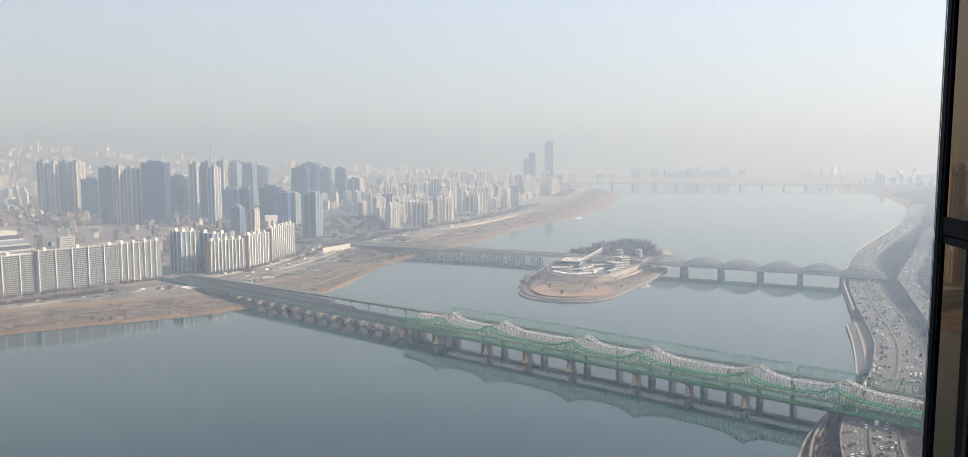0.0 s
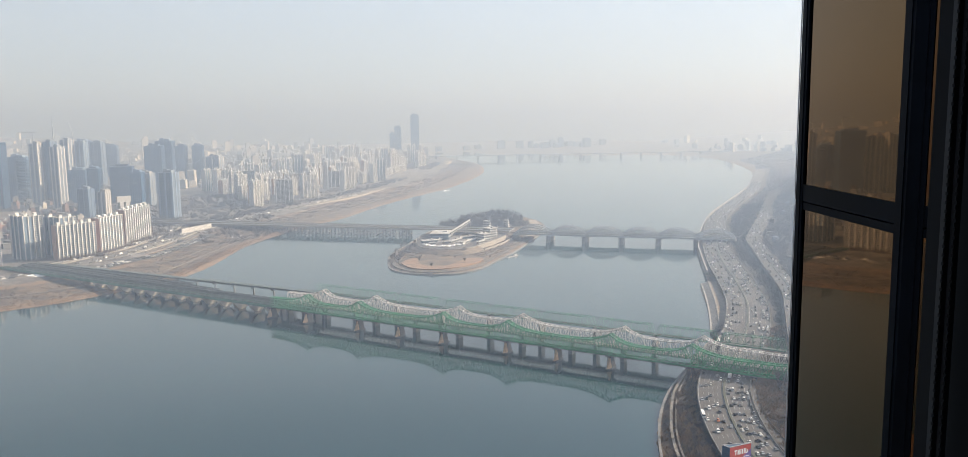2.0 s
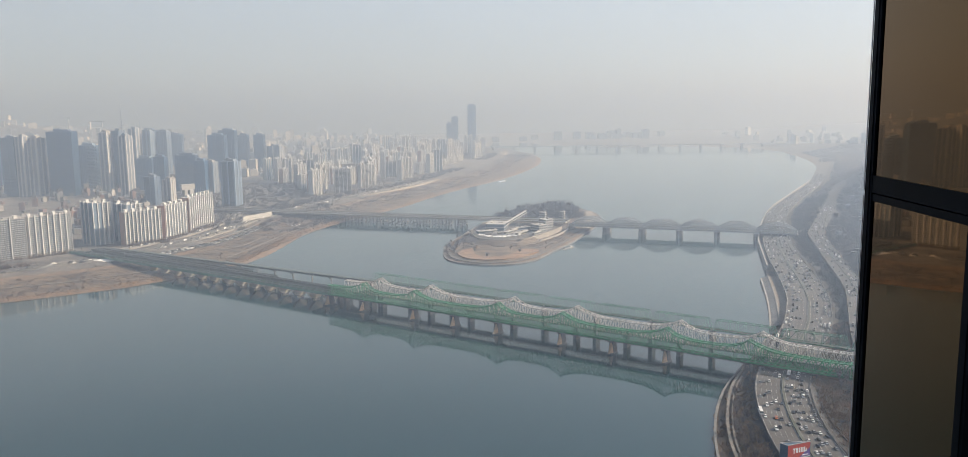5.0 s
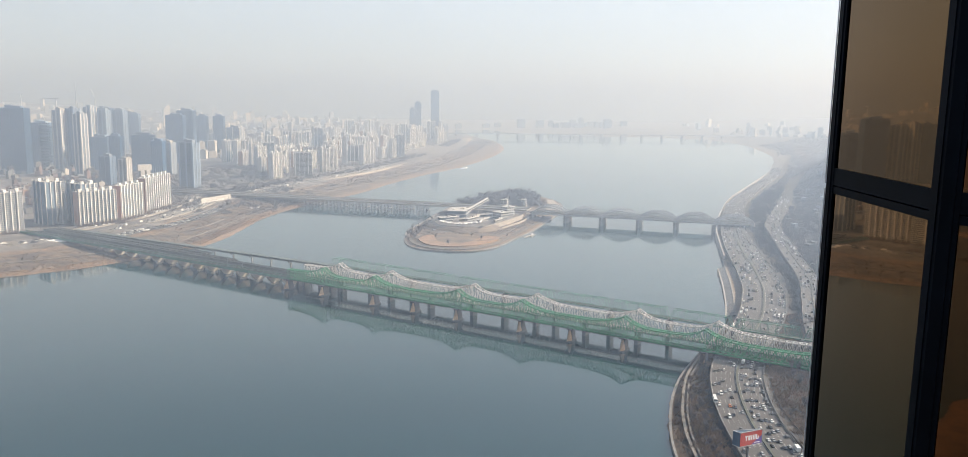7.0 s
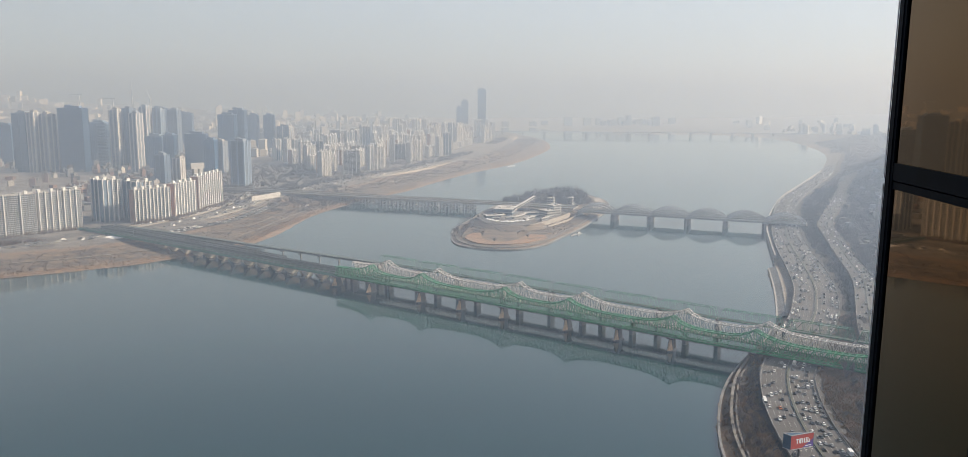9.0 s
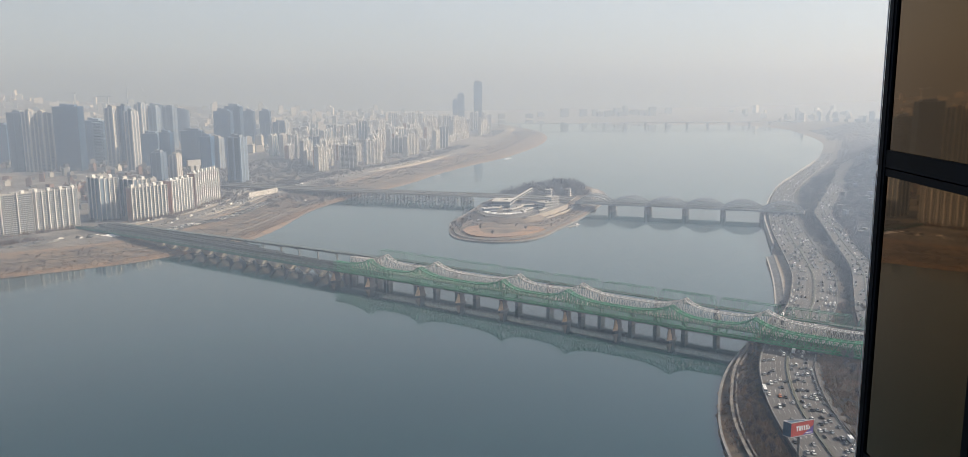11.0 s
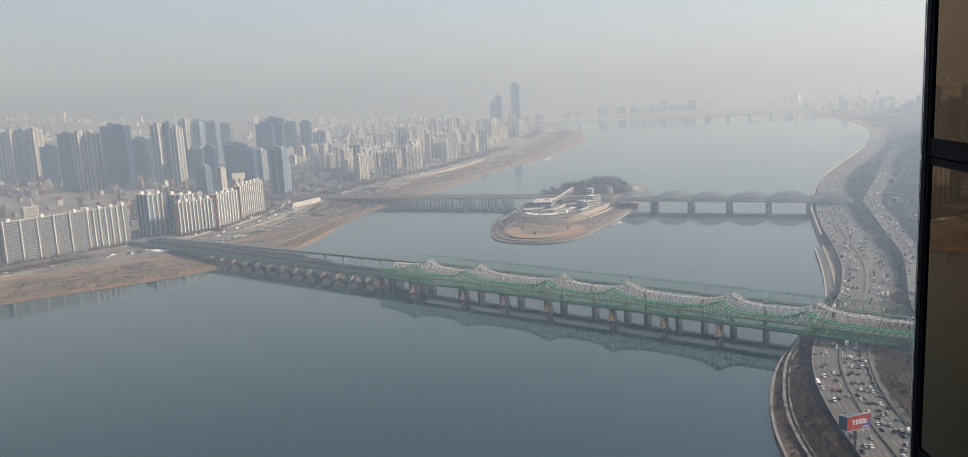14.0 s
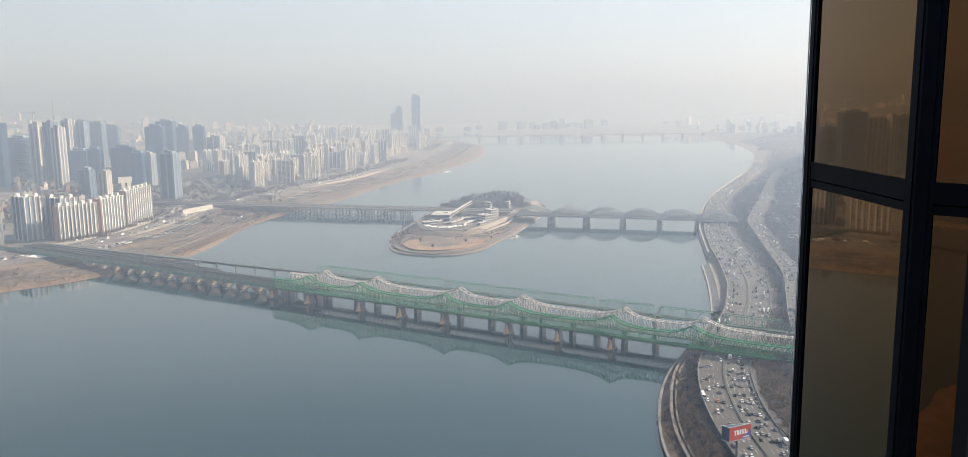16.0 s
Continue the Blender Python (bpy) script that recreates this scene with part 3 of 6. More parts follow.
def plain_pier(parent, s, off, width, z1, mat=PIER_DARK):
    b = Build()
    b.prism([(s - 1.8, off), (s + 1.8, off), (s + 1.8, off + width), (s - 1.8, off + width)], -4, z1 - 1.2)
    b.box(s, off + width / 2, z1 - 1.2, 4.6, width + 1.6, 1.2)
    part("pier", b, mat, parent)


green, sup = curved_truss("green_truss_bridge", 0.0, 6.2, STEEL_GREEN, -5, 12.5, "green steel railway truss with sagging curved top chords", 10.2, 18.0, 241)
for s in sup:
    stone_pier(green, s, 0.0, 6.2, 11.9)
pale, sup = curved_truss("pale_truss_bridge", 24.0, 6.2, STEEL_WHITE, -2, 12.5, "pale grey steel railway truss with sagging curved top chords", 11.6, 19.4, 244)
for s in sup:
    plain_pier(pale, s, 23.0, 8.0, 11.9)

# the straight-chord truss behind, on taller piers
rear = thing("straight_truss_bridge", RAIL_M, "dull green steel railway truss with straight chords", "railway bridge", "railway bridges")
RZ, RH, RO, RW = 20.0, 9.2, 54.0, 6.0
for k in range(12):
    a, c = 257 + 58.0 * k + 1.2, 257 + 58.0 * (k + 1) - 1.2
    n = 8
    xs = [a + (c - a) * i / n for i in range(n + 1)]
    for y in (RO, RO + RW):
        ch, members = Build(), []
        ch.beam((a, y, RZ), (c, y, RZ), 0.6, 1.0)
        ch.beam((a + 3.0, y, RZ + RH), (c - 3.0, y, RZ + RH), 0.46)
        ch.beam((a, y, RZ), (a + 3.0, y, RZ + RH), 0.46)
        ch.beam((c, y, RZ), (c - 3.0, y, RZ + RH), 0.46)
        for i in range(1, n):
            members.append(("post", (xs[i], y, RZ), (xs[i], y, RZ + RH), 0.34))
            if i < n - 1:
                lo, hi = ((xs[i], y, RZ), (xs[i + 1], y, RZ + RH)) if i % 2 else ((xs[i], y, RZ + RH), (xs[i + 1], y, RZ))
                members.append(("diagonal", lo, hi, 0.26))
        members.append(("diagonal", (a + 3.0, y, RZ + RH), (xs[1], y, RZ), 0.26))
        members.append(("diagonal", (c - 3.0, y, RZ + RH), (xs[n - 1], y, RZ), 0.26))
        side = part("truss_side", ch, STEEL_TEAL, rear)
        for word, e0, e1, w in members:
            bar = Build()
            bar.beam(e0, e1, w)
            part(word, bar, STEEL_TEAL, side)
    lat = Build()
    for i in range(1, n):
        lat.beam((xs[i], RO, RZ + RH), (xs[i], RO + RW, RZ + RH), 0.34)
    for i in range(1, n - 1):
        lat.beam((xs[i], RO, RZ + RH), (xs[i + 1], RO + RW, RZ + RH), 0.24)
    tagged(part("cross_bracing", lat, STEEL_TEAL, rear), kind="stuff")
    dk = Build()
    dk.box((a + c) / 2, RO + RW / 2, RZ - 0.9, c - a, RW - 1.0, 1.0)
    part("track_deck", dk, BALLAST, rear)
for k in range(13):
    plain_pier(rear, 257 + 58.0 * k, RO - 1.5, RW + 3.0, RZ - 1.2)
# its approach on plate girders, falling towards the land
DULL_GIRDER = material("weathered_girder", (0.085, 0.105, 0.105), 0.75, vary=0.25, scale=0.1, fine=0.8)
for k in range(15):
    a = 257 - 33.0 * (k + 1)
    g = Build()
    AZ = RZ - 0.5 * k
    g.box(a + 16.5, RO + RW / 2, AZ - 3.0, 32.9, RW - 1.0, 2.2)
    g.box(a + 16.5, RO + RW / 2, AZ - 0.8, 32.9, RW + 1.4, 0.5)
    part("girder", g, DULL_GIRDER, rear)
    b = Build()
    b.pillar(a, RO + RW / 2, -3, AZ - 4.7, 1.0)
    b.box(a, RO + RW / 2, AZ - 4.7, 2.2, RW + 1.0, 1.2)
    part("pier", b, DARK_CONC, rear)


PIER_PALE = material("pale_pier_concrete", (0.33, 0.305, 0.265), 0.9, vary=0.2, scale=0.15, fine=0.8)


def girder_viaduct(name, off, width, s0, s1, step, z, label, mat):
    """Plate girders under an open deck, on hammerhead piers."""
    v = thing(name, RAIL_M, label, "railway bridge", "railway bridges")
    k, s = 0, s1
    while s > s0:
        g = Build()
        g.box(s - step / 2, off + 0.5, z - 2.2, step - 0.5, 0.8, 2.3)
        g.box(s - step / 2, off + width - 0.5, z - 2.2, step - 0.5, 0.8, 2.3)
        part("girder", g, mat, v)
        d = Build()
        d.box(s - step / 2, off + width / 2, z + 0.102, step - 0.1, width, 0.35)
        for y in (0.0, width - 0.15):
            w = Build()
            w.box(s - step / 2, off + y + 0.08, z - 0.6, step - 0.1, 0.22, 1.9)
            part("parapet", w, mat, v)
        for y in (width / 2 - 0.75, width / 2 + 0.75):
            d.box(s - step / 2, off + y, z + 0.45, step - 0.1, 0.14, 0.2)
        part("track_deck", d, BALLAST, v)
        s -= step
    return v


for off, width, z, mat, s1, label in ((0.0, 7.5, 13.0, STEEL_TEAL, 246, "low green plate-girder railway viaduct"), (10.5, 6.0, 12.6, DULL_GIRDER, 298, "low grey plate-girder railway viaduct"),
                                      (24.2, 6.6, 12.6, DULL_GIRDER, 299, "low grey plate-girder railway viaduct")):
    v = girder_viaduct("girder_viaduct", off, width, -250, s1, 33.0, z, label, mat)
    if off == 0.0:
        for k in range(14):
            s = 236.0 - 25.2 * k
            # one hammerhead under both near tracks: tapered head, slim column, pale footing
            b = Build()
            prof = [(-0.8, 10.7), (18.8, 10.7), (18.8, 5.4), (17.0, 3.4), (14.4, 2.2), (8.4, 2.2), (5.8, 3.0), (3.4, 4.8), (1.2, 7.2), (-0.8, 9.0)]
            n = len(prof)
            b.add([(s + e, off + y, z2) for e in (-2.0, 2.0) for y, z2 in prof], [tuple(range(n)), tuple(range(2 * n - 1, n - 1, -1))] + [(i, i + n, (i + 1) % n + n, (i + 1) % n) for i in range(n)])
            head = part("pier_head", b, PIER_PALE, v, "pale concrete hammerhead")
            b = Build()
            b.box(s, off + 11.0, -4, 2.2, 4.2, 6.8)
            part("column", b, DARK_CONC, v)
            b = Build()
            b.prism([(s - 2.2, off + 7.4), (s, off + 5.8), (s + 2.2, off + 7.4), (s + 2.2, off + 14.6), (s, off + 16.2), (s - 2.2, off + 14.6)], -4, 1.4)
            part("footing", b, PIER_PALE, v)
    elif off > 20:
        for k in range(15):
            plain_pier(v, s1 - 33.0 * k, off, width, z - 2.2)
# dark deck slabs that fill the space between the tracks on the land side
for off, s0, s1 in ((31.0, -250, 120), (42.0, -250, 60)):
    girder_viaduct("girder_viaduct", off, 8.0, s0, s1, 33.0, 12.4, "low grey plate-girder railway viaduct near the land", DULL_GIRDER)

# masts of the overhead line
mast = thing("catenary_mast", RAIL_M, "thin steel overhead-line mast on the viaduct", "mast", "overhead-line masts")
b = Build()
b.beam((0, 0, 0), (0, 0, 8.5), 0.32)
part("post", b, DULL_GIRDER, mast)
b = Build()
b.beam((0, 0, 7.6), (0, 3.4, 8.1), 0.2)
part("arm", b, DULL_GIRDER, mast)
k = 0
for off, z in ((0.5, 13.4), (18.2, 13.0), (29.5, 13.0), (RO + 0.2, RZ)):
    for i in range(12):
        m = RAIL_M @ Matrix.Translation((215 - 45.0 * i, off, z))
        if k == 0:
            mast.matrix_world = m
        else:
            copy_thing(mast, m)
        k += 1

# ---------------------------------------------------------------- road bridge over the island, arches on one side and bents on the other
HU = Vector((0.912, -0.410)).normalized()
HA = Vector((323.0, 1350.0))
HANG_M = Matrix.Translation((HA.x * 1.027, HA.y * 1.027, -6.08)) @ Matrix.Rotation(math.atan2(HU.y, HU.x), 4, "Z") @ Matrix.Scale(1.027, 4)
DECK = 19.6
for row, off in enumerate((0.0, 22.0)):
    arch = thing("arch_bridge", HANG_M, "grey steel tied-arch road bridge on concrete piers", "road bridge", "arch bridges")
    piers = [-62, -2.5, 56.5, 116.5, 175.5, 234.5, 295]
    for a, c in zip(piers[:-1], piers[1:]):
        n = 14
        for y in (off + 1.0, off + 17.0):
            rib = Build()
            pt = [(a + (c - a) * i / n, y, DECK + 0.6 + 10.6 * (1 - (2 * i / n - 1) ** 2)) for i in range(n + 1)]
            for p, q in zip(pt[:-1], pt[1:]):
                rib.beam(p, q, 1.1, 1.7)
            r = part("arch_rib", rib, STEEL_GREY, arch)
            for p in pt[1:-1]:
                hang = Build()
                hang.beam((p[0], y, DECK), p, 0.45)
                part("hanger", hang, STEEL_GREY, r)
        br = Build()
        for i in range(3, n - 2, 1):
            p = (a + (c - a) * i / n, 0, DECK + 0.6 + 10.6 * (1 - (2 * i / n - 1) ** 2))
            br.beam((p[0], off + 1.0, p[2]), (p[0], off + 17.0, p[2]), 0.6)
        tagged(part("cross_bracing", br, STEEL_GREY, arch), kind="stuff")
        d = Build()
        d.box((a + c) / 2, off + 9.0, DECK - 1.7, c - a - 0.2, 18.6, 1.7)
        d.box((a + c) / 2, off - 0.1, DECK, c - a - 0.2, 0.3, 1.0)
        d.box((a + c) / 2, off + 18.1, DECK, c - a - 0.2, 0.3, 1.0)
        part("deck", d, STEEL_GREY, arch)
        rd = Build()
        rd.box((a + c) / 2, off + 9.0, DECK + 0.004, c - a - 0.2, 15.0, 0.06)
        part("carriageway", rd, ASPHALT, arch)
    for s in piers[1:-1]:
        b = Build()
        def ring(k, z):
            return [(s - 3.3 * k, off - 1.0, z), (s, off - 3.6, z), (s + 3.3 * k, off - 1.0, z), (s + 3.3 * k, off + 19.0, z), (s, off + 21.5, z), (s - 3.3 * k, off + 19.0, z)]
        b.add(ring(1.12, -4) + ring(1.0, DECK - 1.72), [tuple(range(6, 12))] + [(i, (i + 1) % 6, (i + 1) % 6 + 6, i + 6) for i in range(6)])
        part("pier", b, DARK_CONC, arch, "dark stone-faced river pier")
    for s in (-62, 295):
        b = Build()
        b.box(s, off + 9, 0, 4.0, 19.5, DECK - 1.72)
        part("abutment", b, DARK_CONC, arch)

DECK_N = 21.0
NORTH_M = Matrix.Translation((107.0 * 1.0353, 1463.0 * 1.0353, -7.94)) @ Matrix.Rotation(math.atan2(-0.395, 0.9187), 4, "Z") @ Matrix.Scale(1.0353, 4)
for off in (0.0, 22.0):
    beam_bridge = thing("beam_bridge", NORTH_M, "concrete road bridge on rows of slender columns", "road bridge", "beam bridges")
    s = 170.0
    while s > -560:
        step = 43.0
        d = Build()
        d.box(s - step / 2, off + 9.0, DECK_N - 1.9, step - 0.1, 15.0, 1.4)
        d.box(s - step / 2, off + 9.0, DECK_N - 0.5, step - 0.02, 19.0, 0.5)
        for y in (-0.4, 18.4):
            d.box(s - step / 2, off + y, DECK_N + 0.0, step - 0.02, 0.25, 1.0)
        part("deck", d, CONCRETE, beam_bridge)
        rd = Build()
        rd.box(s - step / 2, off + 9.0, DECK_N + 0.004, step - 0.02, 17.0, 0.05)
        part("carriageway", rd, ASPHALT, beam_bridge)
        for ds in ((0.0, 13.0, 26.0) if off == 0 else (2.5, 15.5, 28.5)):
            if s - ds > -6:
                continue
            b = Build()
            for y in (2.5, 15.5):
                b.pillar(s - ds, off + y, -4, DECK_N - 3.0, 1.25, 1.0)
            b.box(s - ds, off + 9.0, DECK_N - 3.0, 2.4, 17.0, 1.08)
            b.box(s - ds, off + 9.0, 13.2, 1.3, 15.0, 1.0)
            b.box(s - ds, off + 9.0, 3, 3.2, 17.0, 5.4)
            part("bent", b, DARK_CONC, beam_bridge, "row of dark concrete columns")
        s -= step

# the farther river bridge, girders on slim piers
far_bridge = thing("girder_bridge", Matrix.Translation((295, 3861, 0)) @ Matrix.Rotation(math.atan2(-75, 1400), 4, "Z"), "far pale girder road bridge on regular piers", "road bridge")
for k in range(17):
    d = Build()
    d.box(48 + 96.0 * k, 0, 17.5, 95.6, 20, 4.4)
    part("girder", d, STEEL_GREY, far_bridge)
    b = Build()
    b.box(96.0 * k, 0, -4, 8.0, 16, 20.0)
    b.box(96.0 * k, 0, 16.0, 9, 20, 1.48)
    part("pier", b, DARK_CONC, far_bridge)

# a bridge up the river behind the viewer, seen only in the mirrored panes
back_bridge = thing("girder_bridge", Matrix.Translation((-1750, -300, 0)) @ Matrix.Rotation(radians(-33), 4, "Z"), "long pale girder road bridge with haunched spans", "road bridge")
for k in range(12):
    d = Build()
    d.box(50 + 100.0 * k, 0, 17, 99.6, 20, 4.0)
    part("girder", d, CONCRETE, back_bridge)
    b = Build()
    b.box(100.0 * k, 0, -4, 6, 14, 20.9)
    part("pier", b, CONCRETE, back_bridge)

# ---------------------------------------------------------------- apartment slabs and towers
rnd = random.Random(7)


def slab_mesh(length, depth, floors, bays, storey=2.8):
    """Parts of a slab block in local space: x along the front, y into the block, front at y = 0."""
    h = floors * storey
    body, glass, floors_b, walls_b = Build(), Build(), Build(), Build()
    body.box(0, depth / 2 + 0.4, 0, length - 0.6, depth - 2.0, h)
    glass.box(0, 1.0, 0.3, length - 0.8, 0.5, h - 0.6)
    glass.box(0, depth - 0.7, 0.3, length - 0.8, 0.3, h - 0.6)
    for k in range(floors + 1):
        floors_b.box(0, 0.75, k * storey - 0.2, length, 0.7, 1.0 if k < floors else 0.5)
        floors_b.box(0, depth - 0.5, k * storey - 0.2, length, 0.5, 1.2 if k < floors else 0.5)
    n = round(length / 3.6)
    for i in range(n + 1):
        walls_b.box(-length / 2 + 0.2 + (length - 0.4) * i / n, 0.62, 0, 0.34, 1.25, h)
    return h, body, glass, floors_b, walls_b


def slab(name, p, q, depth, floors, bays, base, wall, end_wall, shaft, label, group="apartment slabs", crown=1.0):
    """A long block whose front runs from p to q, as seen from the river."""
    p, q = Vector(p), Vector(q)
    length = (q - p).length
    m = Matrix.Translation(((p.x + q.x) / 2, (p.y + q.y) / 2, base)) @ Matrix.Rotation(math.atan2(q.y - p.y, q.x - p.x), 4, "Z")
    t = thing(name, m, label, "apartment building", group)
    h, body, glass, fl, wl_ = slab_mesh(length, depth, floors, bays)
    part("wall", body, wall, t)
    part("window_band", glass, GLASS_DARK, t, "dark balcony glazing")
    tagged(part("balcony_band", fl, wall, t), kind="stuff")
    tagged(part("wall_grid", wl_, wall, t), kind="stuff")
    for s in (-1, 1):
        b = Build()
        b.box(s * (length / 2 + 0.1), depth / 2, 0, 0.5, depth, h + 0.8)
        part("end_wall", b, end_wall, t)
    for i in range(bays):
        x = -length / 2 + length * (i + 0.5) / bays
        for e in ((0.0,) if crown < 2 else (0.0, 0.5)):
            b = Build()
            b.box(x - length / bays * (0.5 - e) + 1.5, -0.2, 0, min(1.15, length / bays * 0.18), 2.0, h + (2.6 if e == 0 else 1.0))
            part("stair_shaft", b, shaft, t, "white vertical shaft")
        if i % 2 == 0 or crown > 1:
            b = Build()
            b.box(x, depth * 0.5, h + 0.3, 4.2, 5.0, 4.2)
            b.box(x, depth * 0.5, h + 4.5, 4.8, 5.6, 0.4)
            part("lift_house", b, shaft, t)
    b = Build()
    b.box(0, depth / 2, h, length, depth, 0.3)
    b.box(0, 0.3, h + 0.3, length, 0.3, 0.9)
    b.box(0, depth - 0.3, h + 0.3, length, 0.3, 0.9)
    part("roof", b, ROOF_GREY, t)
    return t


WHITE_SHAFT = material("white_shaft_paint", (0.62, 0.615, 0.60), 0.85, vary=0.06, scale=0.05, fine=0.4)
slab("apartment_slab", (-718, 1068), (-626, 1170), 13, 19, 6, 11, APT_WALL, PALE, WHITE_SHAFT, "long cream apartment slab with white shafts by the river")
slab("apartment_slab", (-623, 1168), (-544, 1247), 13, 20, 5, 11, APT_WALL, PALE, WHITE_SHAFT, "long cream apartment slab with white shafts by the river")
slab("apartment_slab", (-543, 1251), (-500, 1296), 13, 20, 7, 11, APT_WALL, PALE, WHITE_SHAFT, "white apartment slab with close-set bright shafts")
slab("apartment_slab", (-434, 1328), (-391, 1372), 14, 18, 5, 11, APT_WALL, BRICK, WHITE_SHAFT, "cream apartment slab with brown end wall", crown=2)
slab("apartment_slab", (-389, 1386), (-368, 1440), 14, 19, 4, 11, APT_WALL, BRICK, WHITE_SHAFT, "cream apartment slab with brown end wall", crown=2)
slab("apartment_slab", (-372, 1470), (-352, 1562), 14, 20, 6, 11, APT_WALL, BRICK, WHITE_SHAFT, "cream apartment slab with brown end wall", crown=2)
# two corner blocks, a slab per face: shaded face coloured grey, lit face pale
slab("apartment_slab", (-510, 1362), (-484, 1337), 16, 23, 3, 11, APT_GREY, APT_GREY, WHITE_SHAFT, "left face of a two-faced apartment block, grey for its shaded side")
slab("apartment_slab", (-484, 1337), (-462, 1358), 16, 23, 2, 11, APT_WALL, APT_GREY, WHITE_SHAFT, "right face of a two-faced apartment block, pale for its lit side", crown=2)
slab("apartment_slab", (-470, 1385), (-440, 1358), 14, 21, 3, 11, APT_GREY, APT_GREY, WHITE_SHAFT, "left face of a second two-faced apartment block, grey for its shaded side")
slab("apartment_slab", (-440, 1358), (-420, 1378), 14, 21, 2, 11, APT_WALL, APT_GREY, WHITE_SHAFT, "right face of a two-faced apartment block, pale for its lit side", crown=2)


def tower_mesh(w, d, h, kind):
    """Parts of a tower: core of glass, floor bands, corner piers, crown."""
    glass, bands, piers, crown = Build(), Build(), Build(), Build()
    glass.box(0, 0, 0, w - 0.8, d - 0.8, h)
    step = 3.4 if kind != "office" else 4.2
    k = 0
    while k * step < h - 1:
        bands.box(0, 0, k * step, w - 0.2, d - 0.2, 1.9 if kind != "office" else 0.5)
        k += 1
    if kind == "flats":
        for x, y in ((-1, -1), (1, -1), (1, 1), (-1, 1)):
            piers.box(x * (w / 2 - 1.4), y * (d / 2 - 1.4), 0, 3.2, 3.2, h + 1.5)
        for s in (-1, 1):
            piers.box(0, s * d / 2, 0, 3.4, 0.9, h + 2.0)
            piers.box(s * w / 2, 0, 0, 0.9, 3.4, h + 2.0)
    else:
        n = max(4, int(w / 4.5))
        for i in range(n + 1):
            for s in (-1, 1):
                piers.box(-w / 2 + w * i / n, s * d / 2, 0, 0.45, 0.45, h)
                piers.box(s * w / 2, -d / 2 + d * i / n, 0, 0.45, 0.45, h)
    crown.box(0, 0, h, w * 0.96, d * 0.96, 0.8)
    crown.box(w * 0.05, 0, h + 0.8, w * 0.55, d * 0.5, 4.5)
    crown.box(-w * 0.2, d * 0.12, h + 0.8, w * 0.25, d * 0.25, 6.5)
    return glass, bands, piers, crown


def tower(name, x, y, w, d, top, rot, kind, glass_mat, band_mat, pier_mat, label, base=10.0, group="high towers"):
    t = thing(name, Matrix.Translation((x, y, base)) @ Matrix.Rotation(rot, 4, "Z"), label, "high-rise tower", group)
    g, b, p, c = tower_mesh(w, d, top - base - 5, kind)
    part("core", g, glass_mat, t)
    tagged(part("floor_band", b, band_mat, t), kind="stuff")
    tagged(part("facade_pier", p, pier_mat, t), kind="stuff")
    part("crown", c, band_mat, t)
    return t


